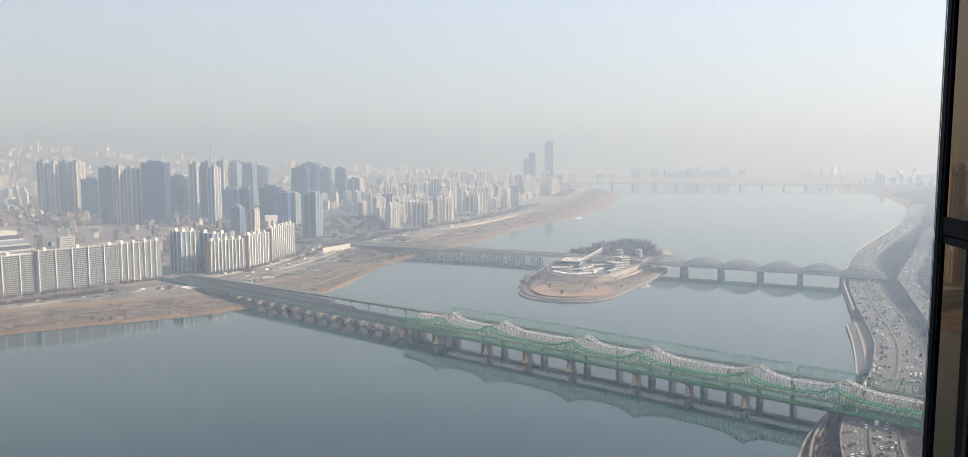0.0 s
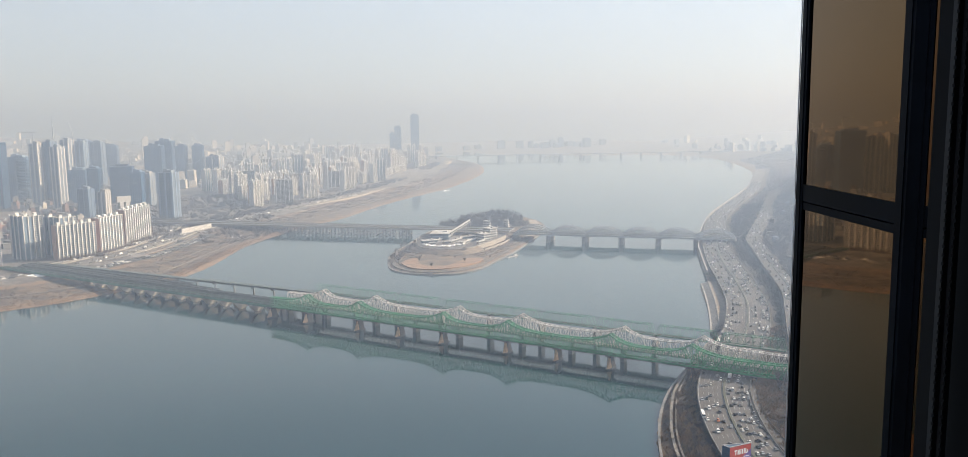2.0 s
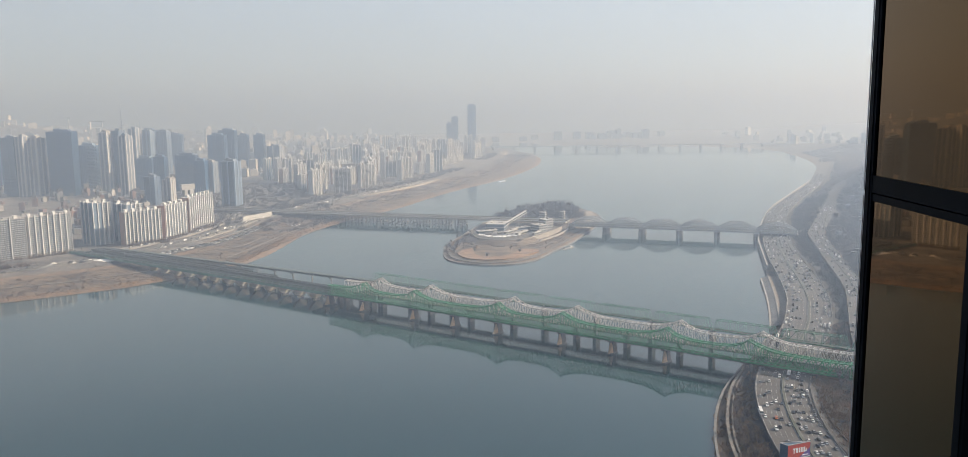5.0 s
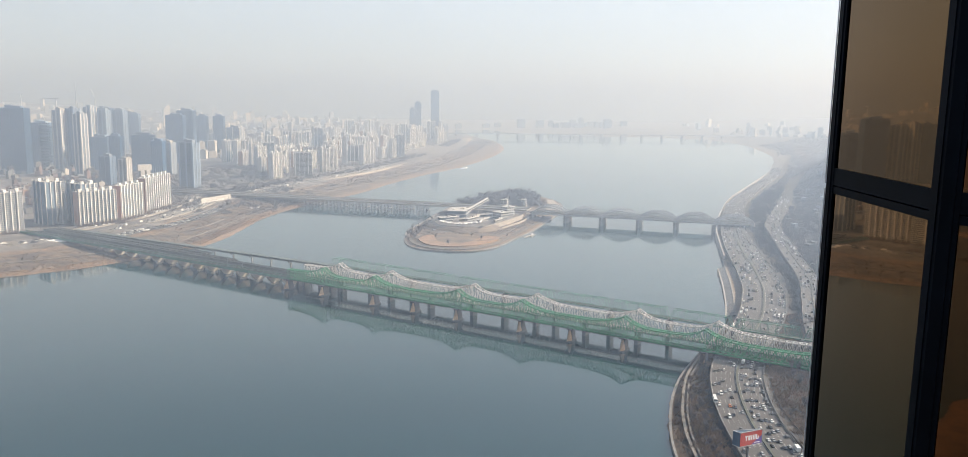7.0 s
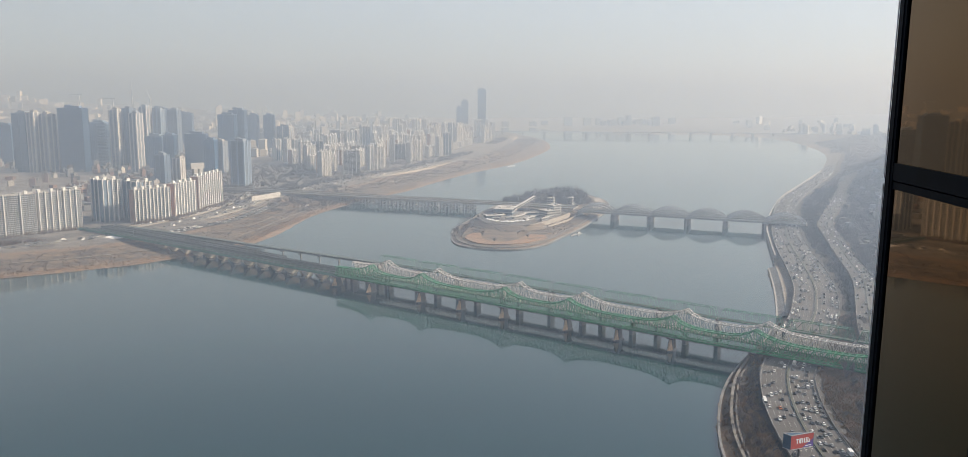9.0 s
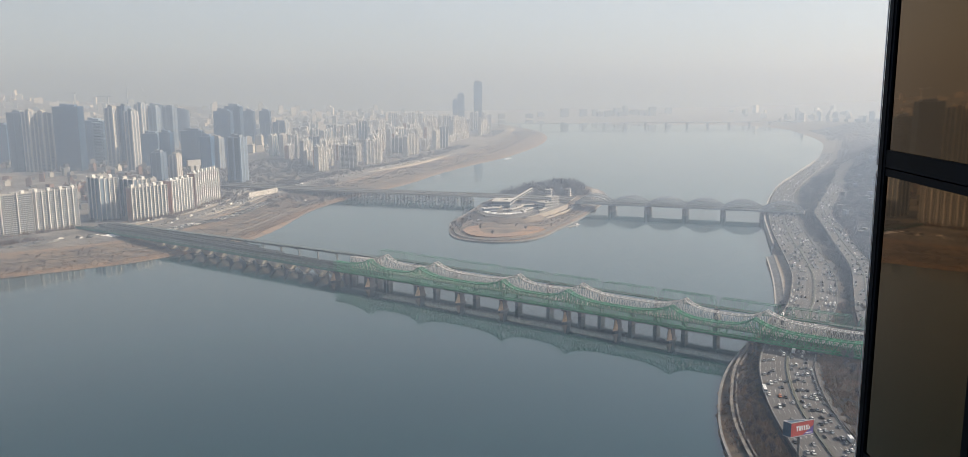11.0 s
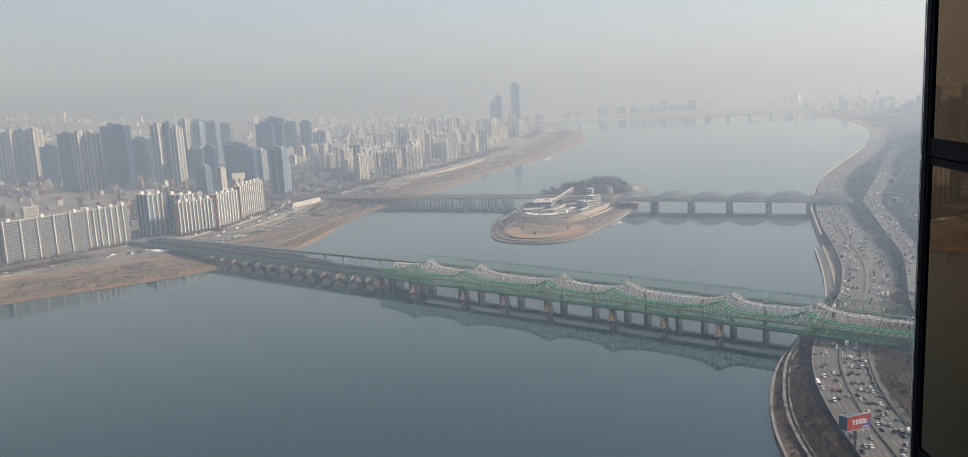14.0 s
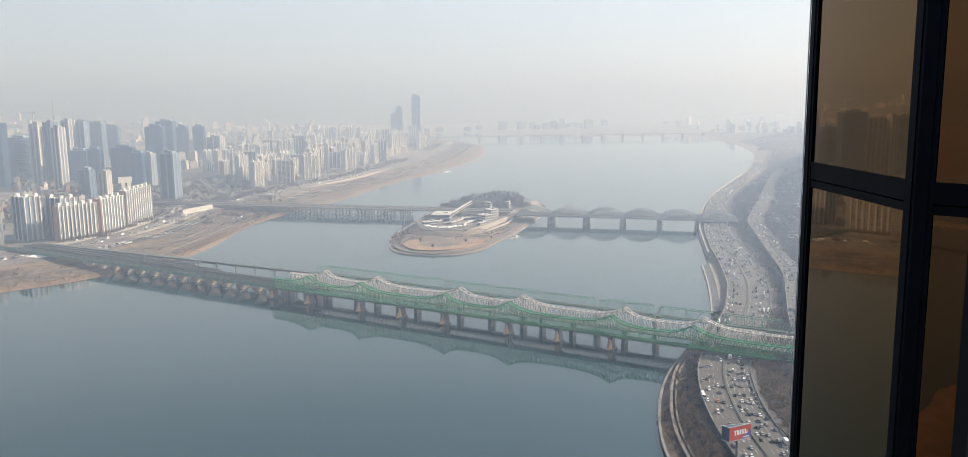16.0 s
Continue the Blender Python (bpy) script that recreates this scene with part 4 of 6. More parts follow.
SLATE = material("slate_blue_cladding", (0.055, 0.095, 0.17), 0.5, vary=0.15, scale=0.02, fine=0.3, by_object=0.2)
STEELY = material("blue_grey_cladding", (0.15, 0.205, 0.285), 0.6, vary=0.12, scale=0.02, fine=0.3, by_object=0.2)
TOWERS = [  # x, y, width, depth, top, turn, kind, glass, bands, piers
    (-1262, 2408, 26, 26, 160, 0.78, "flats", "b", "s", "w"), (-1228, 2400, 26, 26, 156, 0.78, "flats", "b", "g", "w"), (-1200, 2408, 26, 26, 159, 0.78, "flats", "b", "s", "s"),
    (-1168, 2408, 30, 28, 158, 0.78, "flats", "b", "g", "w"), (-945, 2110, 36, 30, 152, 0.78, "flats", "b", "s", "s"), (-915, 2100, 22, 26, 154, 0.78, "flats", "b", "g", "w"),
    (-890, 2110, 30, 28, 150, 0.78, "flats", "b", "g", "w"), (-829, 2110, 56, 34, 165, 0.78, "office", "k", "s", "s"), (-830, 2276, 44, 30, 124, 0.78, "office", "b", "g", "g"),
    (-742, 2150, 24, 24, 160, 0.78, "flats", "b", "g", "w"), (-715, 2160, 22, 22, 163, 0.78, "flats", "b", "s", "s"), (-669, 2064, 22, 22, 154, 0.78, "flats", "b", "s", "w"),
    (-785, 2513, 26, 26, 158, 0.78, "flats", "b", "s", "w"), (-752, 2530, 24, 24, 150, 0.78, "flats", "b", "s", "g"), (-815, 2751, 44, 30, 148, 0.78, "office", "k", "s", "s"),
    (-775, 2760, 30, 30, 142, 0.78, "flats", "b", "s", "w"), (-732, 2626, 24, 24, 146, 0.78, "flats", "b", "s", "s"), (-770, 2887, 42, 30, 128, 0.78, "office", "k", "s", "g"),
    (-650, 2141, 40, 30, 97, 0.78, "office", "b", "g", "g"), (-618, 2150, 30, 28, 99, 0.78, "office", "k", "s", "s"), (-559, 2173, 48, 30, 101, 0.78, "office", "k", "s", "s"),
    (-500, 2070, 26, 26, 93, 0.78, "office", "k", "s", "s"), (-482, 2090, 24, 26, 88, 0.78, "flats", "b", "g", "g"), (-532, 2408, 44, 30, 141, 0.78, "office", "k", "s", "s"),
    (-526, 2520, 44, 30, 151, 0.78, "office", "b", "g", "s"), (-526, 2751, 30, 24, 128, 0.78, "office", "k", "s", "s"), (-476, 2751, 30, 24, 128, 0.78, "office", "k", "s", "s"),
    (-1083, 2312, 44, 30, 114, 0.78, "office", "k", "s", "s"), (-428, 2751, 48, 26, 92, 0.78, "flats", "b", "s", "w"), (-533, 1908, 20, 18, 62, 0.78, "flats", "b", "g", "w"),
    (-560, 1880, 24, 22, 72, 0.78, "flats", "b", "s", "s"), (-382, 1829, 32, 26, 106, 0.78, "flats", "b", "s", "g"),
    (287, 3741, 34, 26, 213, 0.6, "office", "k", "s", "s"), (213, 3745, 26, 24, 163, 0.6, "office", "k", "s", "s"), (188, 3745, 20, 24, 136, 0.6, "office", "k", "s", "s"),
]
GREY_CLAD = material("grey_cladding", (0.145, 0.165, 0.20), 0.8, vary=0.12, scale=0.02, fine=0.3, by_object=0.2)
BEIGE = material("beige_cladding", (0.27, 0.255, 0.235), 0.8, vary=0.12, scale=0.02, fine=0.3, by_object=0.15)
FLAT_BAND = {"s": GREY_CLAD, "g": BEIGE}
PICK = {"b": GLASS_BLUE, "k": GLASS_BLUE, "s": SLATE, "g": STEELY, "w": PALE}
for x, y, w, d, top, turn, kind, g, bnd, pr in TOWERS:
    word = "slate-blue glass office tower in the haze" if kind == "office" else "blue-grey apartment tower with pale corner piers"
    near = y < 3500
    tower("high_rise_tower", x + (10 if near else 0), y, w * 1.05, d, top + (4 if near else 0), rnd.uniform(-0.46, -0.24) if kind == "flats" else rnd.uniform(-0.16, 0.02), kind, PICK[g], FLAT_BAND[bnd] if kind == "flats" else PICK[bnd], PICK[pr], word)

for x, y in ((118, 2800), (146, 2895), (176, 2985), (205, 3072)):
    slab("terrace_block", (x - 22, y - 34), (x, y + 26), 16, 7, 5, 10, PALE, PALE, WHITE_SHAFT, "low white terraced apartment block by the far bank", "terrace blocks")

# building frame with hoists, and cranes
site = thing("building_under_construction", Matrix.Translation((-790, 2230, 10)), "unfinished concrete tower frame with open floors", "high-rise tower")
for k in range(30):
    b = Build()
    b.box(0, 0, k * 3.8, 36, 24, 0.6)
    part("floor_slab", b, APT_GREY, site)
for i in range(5):
    for j in (-1, 1):
        b = Build()
        b.box(-16 + 8 * i, j * 10.5, 0, 1.2, 1.2, 114)
        part("column", b, APT_GREY, site)


def crane(x, y, h, jib, turn):
    t = thing("tower_crane", Matrix.Translation((x, y, 8)) @ Matrix.Rotation(turn, 4, "Z"), "thin tower crane over a building site", "crane", "tower cranes")
    b = Build()
    b.beam((0, 0, 0), (0, 0, h), 2.2)
    part("mast", b, STEEL_GREY, t)
    b = Build()
    b.beam((0, 0, h - 1), (jib, 0, h + jib * 0.9), 1.5) if jib < 40 else b.beam((-14, 0, h), (jib, 0, h), 1.6)
    part("jib", b, STEEL_GREY, t)
    b = Build()
    b.box(-6, 0, h - 3, 6, 3, 3)
    part("counterweight", b, STEEL_GREY, t)


crane(-1029, 2711, 180, 46, 2.6)
crane(-941, 2743, 168, 46, 2.8)
crane(-780, 2583, 172, 30, 2.2)
antenna = thing("radio_mast", Matrix.Translation((-720, 2237, 10)), "slender lattice radio mast above the towers", "mast")
b = Build()
b.pillar(0, 0, 0, 150, 2.2, 1.6, 6)
b.pillar(0, 0, 150, 218, 1.5, 0.5, 6)
part("pole", b, STEEL_GREY, antenna)

# billboard-topped office by the slabs
t = thing("sign_tower", Matrix.Translation((-395, 1560, 11)) @ Matrix.Rotation(0.6, 4, "Z"), "pale twin-shaft building with a roof sign", "office building")
for x in (-5, 5):
    b = Build()
    b.box(x, 0, 0, 6.5, 12, 62)
    part("shaft", b, PALE, t)
b = Build()
b.box(0, 0, 62, 24, 6, 10)
part("sign_board", b, PALE, t, "blank white roof sign")

# the far apartment quarter along the river
FAR_ROAD = smooth([(-245, 1720), (-195, 1840), (-95, 2031), (27, 2265), (188, 2676), (349, 3266), (418, 3670)], 20)
protos = []
for i, (length, floors, bays, wall, endw) in enumerate(((52, 15, 5, PALE, PALE), (60, 13, 6, APT_WALL, PALE), (40, 20, 4, PALE, APT_WALL), (30, 25, 3, APT_GREY, PALE), (46, 17, 4, APT_WALL, BRICK))):
    protos.append(slab("far_apartment_block", (-length / 2, 0), (length / 2, 0), 12, floors, bays, 10, wall, endw, WHITE_SHAFT, "pale far apartment block facing the river", "far apartment blocks", 1.0))
used = set()
for row in range(7):
    gap = 82 + row * 62
    side = offset_line(FAR_ROAD, -gap)
    run, want = 0.0, 20.0
    for a, c in zip(side[:-1], side[1:]):
        run += (Vector(c) - Vector(a)).length
        if run < want:
            continue
        run, want = 0.0, 36 + 32 * rnd.random()
        k = rnd.choice((0, 1, 2, 2, 3, 4)) if row < 5 else rnd.choice((2, 3, 3))
        if rnd.random() < 0.22 or (a[1] < 1960 and row < 2) or (a[0] < -215 - 0.47 * (a[1] - 2036) and a[1] < 2400) or (2730 < a[1] < 3130 and row < 2):
            continue
        x, y = a[0] + rnd.uniform(-12, 12), a[1] + rnd.uniform(-14, 14)
        m = Matrix.Translation((x, y, 9.0)) @ Matrix.Rotation(math.atan2(c[1] - a[1], c[0] - a[0]) + rnd.choice((0.0, 0.0, -0.5, 0.3, -0.9)), 4, "Z") @ Matrix.Diagonal((1, 1, rnd.uniform(0.85, 1.15), 1))
        if k not in used:
            protos[k].matrix_world = m
            used.add(k)
        else:
            nb = copy_thing(protos[k], m)
            nb.scale = (1, 1, m.to_scale().z)

# ---------------------------------------------------------------- low town: small houses, halls and far blocks
def scatter(name, n, place, mats, label, category):
    """Small far houses in one mesh per roof colour."""
    made = []
    for k, mat in enumerate(mats):
        b = Build()
        for _ in range(n // len(mats)):
            x, y, base, w, d, h, r = place()
            b.box(x, y, base - 2, w, d, h + 2, r)
            b.box(x, y, base + h, w + 0.8, d + 0.8, 0.5, r)
            if h > 9:
                b.box(x + w * 0.15, y, base + h + 0.5, w * 0.3, d * 0.35, 3.0, r)
        made.append(solid(name, b, mat, label, category, kind="stuff"))
    return made


HOUSE_RED = material("red_brown_roofs", (0.15, 0.10, 0.08), 0.9, vary=0.35, scale=0.03, fine=0.2)
HOUSE_GREY = material("grey_houses", (0.14, 0.142, 0.146), 0.9, vary=0.35, scale=0.03, fine=0.2)
HOUSE_PALE = material("pale_houses", (0.34, 0.328, 0.31), 0.9, vary=0.2, scale=0.03, fine=0.2)
HOUSE_BLUE = material("blue_grey_blocks", (0.17, 0.20, 0.24), 0.8, vary=0.25, scale=0.03, fine=0.2)


def near_town():
    while True:
        x, y = rnd.uniform(-1500, -330), rnd.uniform(1380, 2700)
        if x < -0.80 * y + 240 or x > -0.205 * y - 150 or (x > -700 and y < 1460 and x < -520) or x < -640 and y < 1650 or (x < -690 and y < 2080 and rnd.random() < 0.8):
            continue
        h = rnd.choice((4, 6, 6, 8, 8, 10, 11, 17))
        return x, y, 12.0, rnd.uniform(7, 15), rnd.uniform(7, 13), h, rnd.choice((0.3, 0.32, 0.75, -0.4))


scatter("town_houses", 900, near_town, (HOUSE_RED, HOUSE_GREY, HOUSE_RED, HOUSE_PALE, HOUSE_GREY), "crowded low brick and concrete town houses", "houses")


def far_town():
    while True:
        y = rnd.uniform(2500, 4900)
        x = y * rnd.uniform(-0.62, 0.10)
        if x > np.interp(y, [2500, 3000, 3600, 4000, 4900], [-330, -80, 0, 60, 60]) - 90 or math.hypot(x, y) > 4880:
            continue
        h = rnd.choice((6, 8, 9, 12, 15, 18, 25, 45))
        w = rnd.uniform(14, 26) if h > 40 else rnd.uniform(12, 40)
        return x, y, lookup(2, x, y), w, rnd.uniform(12, 20), h, rnd.choice((0.2, 0.5, -0.2))


scatter("far_town", 1500, far_town, (HOUSE_GREY, HOUSE_PALE, HOUSE_BLUE, HOUSE_PALE), "hazy far town of blocks and houses", "houses")


def south_town():
    while True:
        y = rnd.uniform(950, 4800)
        x = np.interp(y, [900, 1300, 1800, 2300, 3000, 3500, 4900], [560, 690, 960, 1280, 1640, 1720, 1600]) + rnd.uniform(60, 700)
        if math.hypot(x, y) > 4880:
            continue
        z = lookup(2, x, y)
        if z > 24 and y < 3000 and rnd.random() < 0.85:
            continue
        h = rnd.choice((8, 10, 14, 20, 30)) if y < 3000 else rnd.choice((9, 12, 15, 25, 40))
        return x, y, z, rnd.uniform(12, 28), rnd.uniform(12, 24), h, rnd.choice((0.3, 0.6, -0.3))


scatter("south_bank_town", 170, south_town, (HOUSE_GREY, HOUSE_BLUE, HOUSE_PALE), "hazy town on the wooded far bank", "houses")


def slope_town():
    """Small pale houses above the upper road."""
    y = rnd.uniform(820, 1750)
    x = float(np.interp(y, [790, 888, 1034, 1178, 1345, 1520, 1750], [450, 498, 552, 606, 686, 790, 920])) + rnd.uniform(22, 190)
    return x, y, lookup(2, x, y), rnd.uniform(5, 9), rnd.uniform(5, 8), rnd.choice((4, 5, 6, 8)), rnd.choice((0.3, 0.6, -0.3))


scatter("slope_houses", 60, slope_town, (HOUSE_GREY, HOUSE_BLUE), "small pale houses among trees on the slope", "houses")


SKYLINE_DARK = material("dim_far_blocks", (0.06, 0.07, 0.085), 0.8, vary=0.2, scale=0.02, fine=0.1)


def skyline():
    """High blocks beyond the far bend, almost lost in the haze."""
    a = radians(rnd.choice((rnd.uniform(5, 30), rnd.uniform(11, 17))))
    r = rnd.uniform(4650, 4900)
    return r * math.sin(a), r * math.cos(a), 6.0, rnd.uniform(22, 42), 25, rnd.uniform(10, 28) + (rnd.uniform(5, 40) if radians(10) < a < radians(17) else 0), 0.2


scatter("far_skyline", 30, skyline, (SKYLINE_DARK,), "faint far skyline of high blocks", "skyline")

# railway hall and its yard behind the slabs
hall = thing("station_hall", Matrix.Translation((-905, 1500, 11)) @ Matrix.Rotation(radians(50), 4, "Z"), "long pale station hall with stacked decks", "station building")
for k in range(4):
    b = Build()
    b.box(0, k * 9, k * 9, 190 - k * 12, 60, 1.8)
    part("deck", b, PALE, hall)
    b = Build()
    b.box(0, k * 9 + 2, k * 9 + 1.8, 180 - k * 12, 52, 7.2)
    part("glazed_storey", b, GLASS_DARK if k % 2 else APT_GREY, hall)
b = Build()
b.box(10, 30, 36, 120, 40, 6)
b.box(-30, 35, 42, 40, 30, 4)
part("roof_block", b, PALE, hall)
for k in range(5):
    b = Build()
    b.box(-80 + 40 * k, -32, 0, 5, 5, 12)
    part("column", b, CONCRETE, hall)
yard = Build()
ribbon(yard, [(-1100, 1250), (-760, 1620)], [(-960, 1150), (-640, 1500)], 12.4)
solid("railway_yard", yard, BALLAST, "wide brown ballast railway yard", "railway yard", kind="structure")
for x, y, w, d, h, mat in ((-770, 1545, 26, 18, 34, PALE), (-735, 1660, 60, 14, 8, PALE), (-640, 1640, 30, 20, 18, BRICK), (-610, 1655, 22, 18, 22, HOUSE_PALE), (-690, 1690, 50, 16, 7, HOUSE_PALE), (-460, 1720, 40, 16, 10, HOUSE_PALE)):
    t = thing("town_building", Matrix.Translation((x, y, 11)) @ Matrix.Rotation(0.8, 4, "Z"), "plain pale town building by the yard", "building", "town buildings")
    b = Build()
    b.box(0, 0, 0, w, d, h)
    part("wall", b, mat, t)
    b = Build()
    for k in range(int(h // 3.6)):
        b.box(0, -d / 2 - 0.05, 1.2 + k * 3.6, w * 0.86, 0.2, 1.5)
        b.box(0, d / 2 + 0.05, 1.2 + k * 3.6, w * 0.86, 0.2, 1.5)
    part("window_band", b, GLASS_DARK, t)
    b = Build()
    b.box(0, 0, h, w + 0.6, d + 0.6, 0.6)
    b.box(w * 0.2, 0, h + 0.6, w * 0.25, d * 0.4, 3)
    part("roof", b, ROOF_GREY, t)

# ---------------------------------------------------------------- roads, paths and traffic
def road(name, line, half, z, label, lanes=4, median=True, thick=1.6, surface=None):
    """A carriageway with edge walls, lane lines and a median strip."""
    t = thing(name, Matrix.Identity(4), label, "road", kind="structure")
    halves = half if isinstance(half, list) else [half] * len(line)
    def at(f):
        out = []
        for i, p in enumerate(line):
            a, c = Vector(line[max(i - 1, 0)]), Vector(line[min(i + 1, len(line) - 1)])
            u = (c - a).normalized()
            d = f if abs(f) > 1.001 else f * halves[i]
            out.append((p[0] + u.y * d, p[1] - u.x * d))
        return out
    b = Build()
    ribbon(b, at(-1.0), at(1.0), z, thick=thick)
    part("carriageway", b, surface or ASPHALT, t)
    for f in (-0.985, 0.985):
        b = Build()
        ribbon(b, at(f - 0.008), at(f + 0.008), [zz + 0.9 for zz in z] if isinstance(z, list) else z + 0.9, thick=0.95)
        part("edge_wall", b, DARK_CONC, t)
    lines = Build()
    zl = [zz + 0.03 for zz in z] if isinstance(z, list) else z + 0.03
    for side in (-1, 1):
        for k in range(1, lanes):
            f = side * (0.07 + 0.86 * k / lanes)
            le, ri = at(f - 0.0045), at(f + 0.0045)
            n = len(line)
            for i in range(0, n - 1):
                zz = zl[i] if isinstance(zl, list) else zl
                z2 = zl[i + 1] if isinstance(zl, list) else zl
                a0, a1, b0, b1 = Vector(le[i]), Vector(le[i + 1]), Vector(ri[i]), Vector(ri[i + 1])
                cuts = max(1, int((a1 - a0).length / 12))
                for c in range(cuts):
                    s0, s1 = c / cuts, (c + 0.45) / cuts
                    p0, p1, q0, q1 = a0.lerp(a1, s0), a0.lerp(a1, s1), b0.lerp(b1, s0), b0.lerp(b1, s1)
                    lines.add([(p0.x, p0.y, zz), (q0.x, q0.y, zz), (q1.x, q1.y, z2), (p1.x, p1.y, z2)], [(0, 1, 2, 3)])
        f = side * 0.955
        ribbon(lines, at(f - 0.005), at(f + 0.005), zl)
        f = side * 0.065
        ribbon(lines, at(f - 0.005), at(f + 0.005), zl)
    tagged(part("lane_lines", lines, PAINT_LINE, t, "worn white lane lines"), kind="stuff")
    if median:
        b = Build()
        ribbon(b, at(-0.045), at(0.045), [zz + 0.75 for zz in z] if isinstance(z, list) else z + 0.75, thick=0.8)
        part("median", b, MEDIAN, t, "dark planted median strip")
    return t


MEDIAN = material("median_planting", (0.07, 0.075, 0.06), 0.95, vary=0.4, scale=0.2, fine=0.8)
MAIN = smooth([(236, 300), (234, 370), (234, 414), (238, 444), (248, 497), (263, 550), (286, 606), (330, 680), (376, 752), (405.5, 808), (435, 872), (472.5, 977), (511, 1095), (561, 1230), (631, 1391),
               (713, 1559), (849, 1780), (1052, 2095), (1230, 2420), (1420, 2760)], 14)
MAIN_HALF = [float(np.interp(p[1], [300, 600, 800, 1000, 1250, 1500, 1800, 2800], [19.5, 20, 22.5, 22.5, 20.5, 18.5, 17, 14])) for p in MAIN]
road("riverside_expressway", MAIN, MAIN_HALF, 9.6, "grey riverside expressway full of traffic with a planted median", 5)
SECOND = smooth([(345, 560), (400, 690), (450, 790), (498, 888), (552, 1034), (606, 1178), (637, 1258), (686, 1345), (790, 1520), (905, 1718), (1020, 1900)], 14)
road("upper_road", SECOND, 11.5, 14.0, "grey upper road with heavy traffic beside a wooded slope", 3, thick=6)
road("slip_road", smooth([(262, 380), (263, 430), (267, 468), (273, 506), (280, 534), (293, 571), (306, 592)], 8), 3.6, 9.75, "narrow slip road joining the expressway", 1, median=False)
NORTH_WAY = smooth([(-760, 930), (-690, 1010), (-619, 1073), (-565, 1122), (-497, 1168), (-440, 1222), (-390, 1292), (-345, 1390), (-313, 1500), (-288, 1620), (-245, 1722), (-195, 1840), (-95, 2031), (27, 2265),
                    (188, 2676), (349, 3266), (418, 3670)], 22)
PALE_ROAD = material("pale_worn_road", (0.25, 0.23, 0.205), 0.9, vary=0.2, scale=0.03, fine=0.4)
road("north_expressway", NORTH_WAY, 12.0, 9.5, "pale grey expressway along the north bank", 4, thick=3, surface=PALE_ROAD)
TOWN_ROAD = smooth([(-436, 1270), (-405, 1330), (-368, 1417), (-346, 1510), (-335, 1590), (-329, 1660), (-332, 1750), (-342, 1860)], 20)
road("town_road", TOWN_ROAD, 7.0, 11.9, "pale town road with traffic behind the expressway", 2, median=False, thick=2, surface=PALE_ROAD)
road("north_ramp", smooth([(-392, 1236), (-350, 1320), (-318, 1400), (-292, 1490), (-274, 1590), (-246, 1660), (-200, 1690)], 20), 5.0, 7.0, "low ramp road beside the expressway", 2, median=False, thick=2)


def footpath(name, line, half, z, label, mat=None):
    b = Build()
    ribbon(b, offset_line(line, -half), offset_line(line, half), z, thick=0.5)
    return solid(name, b, mat or PATH_PAVE, label, "path", kind="structure")


DARK_EARTH = material("trodden_earth", (0.16, 0.13, 0.10), 0.95, vary=0.25, scale=0.08, fine=0.5)
near_path = smooth([(170, 380), (191, 433), (197, 466), (205, 504), (219, 547), (243, 603), (268, 645), (300, 690), (333, 742)], 8)
footpath("river_path", near_path, 1.0, 4.4, "pale riverside cycle path")
footpath("river_path", offset_line(near_path, 3.2), 0.6, 4.45, "pale riverside footpath")
terr = smooth([(352, 778), (374, 830), (400, 896), (424, 962), (438, 1002)], 10)
footpath("river_terrace", offset_line(terr, 15.5), 6.3, 5.6, "brown paved riverside terrace below the expressway", DARK_EARTH)
footpath("river_path", offset_line(terr, 8.4), 0.9, 5.8, "pale path on the river terrace")
b = Build()
ribbon(b, offset_line(terr, 0.4), offset_line(terr, 7.6), 2.6, 5.6)
solid("terrace_slope", b, DARK_CONC, "dark stone-paved slope from the terrace to the water", "embankment", kind="structure")
b = Build()
ribbon(b, offset_line(terr, -1.0), offset_line(terr, 0.6), 2.8, thick=6.0)
solid("embankment_wall", b, CONCRETE, "grey concrete embankment wall at the water", "retaining wall", kind="structure")
edge = [p for p in SOUTH if 300 < p[1] < 770]
edge = smooth(edge, 9)
b = Build()
ribbon(b, offset_line(edge, -0.9), offset_line(edge, 0.8), 2.3, thick=5.0)
solid("embankment_wall", b, DARK_CONC, "dark stone embankment edge at the water", "retaining wall", kind="structure")
edge = [p for p in SOUTH if 1012 < p[1] < 2600]
b = Build()
ribbon(b, offset_line(edge, -0.8), offset_line(edge, 1.2), 9.0, thick=12.0)
solid("embankment_wall", b, CONCRETE, "tall grey retaining wall under the expressway", "retaining wall", kind="structure")
for line, half, z in (([(-520, 1050), (-440, 1085), (-370, 1130), (-320, 1185)], 1.3, 5.2), ([(-262, 1240), (-238, 1330), (-222, 1400), (-190, 1520), (-150, 1650)], 1.2, 4.8), ([(-300, 1290), (-262, 1340), (-240, 1430)], 1.0, 5.0),
                      ([(-90, 1790), (0, 1960), (100, 2210), (230, 2480), (350, 2800)], 1.4, 4.8)):
    footpath("park_path", smooth(line, 14), half, z, "pale path through the dry river park")
far_way = [p for p in NORTH_WAY if p[1] > 1730]
b = Build()
ribbon(b, offset_line(far_way, 12.3), offset_line(far_way, 24.0), 9.2, 5.2)
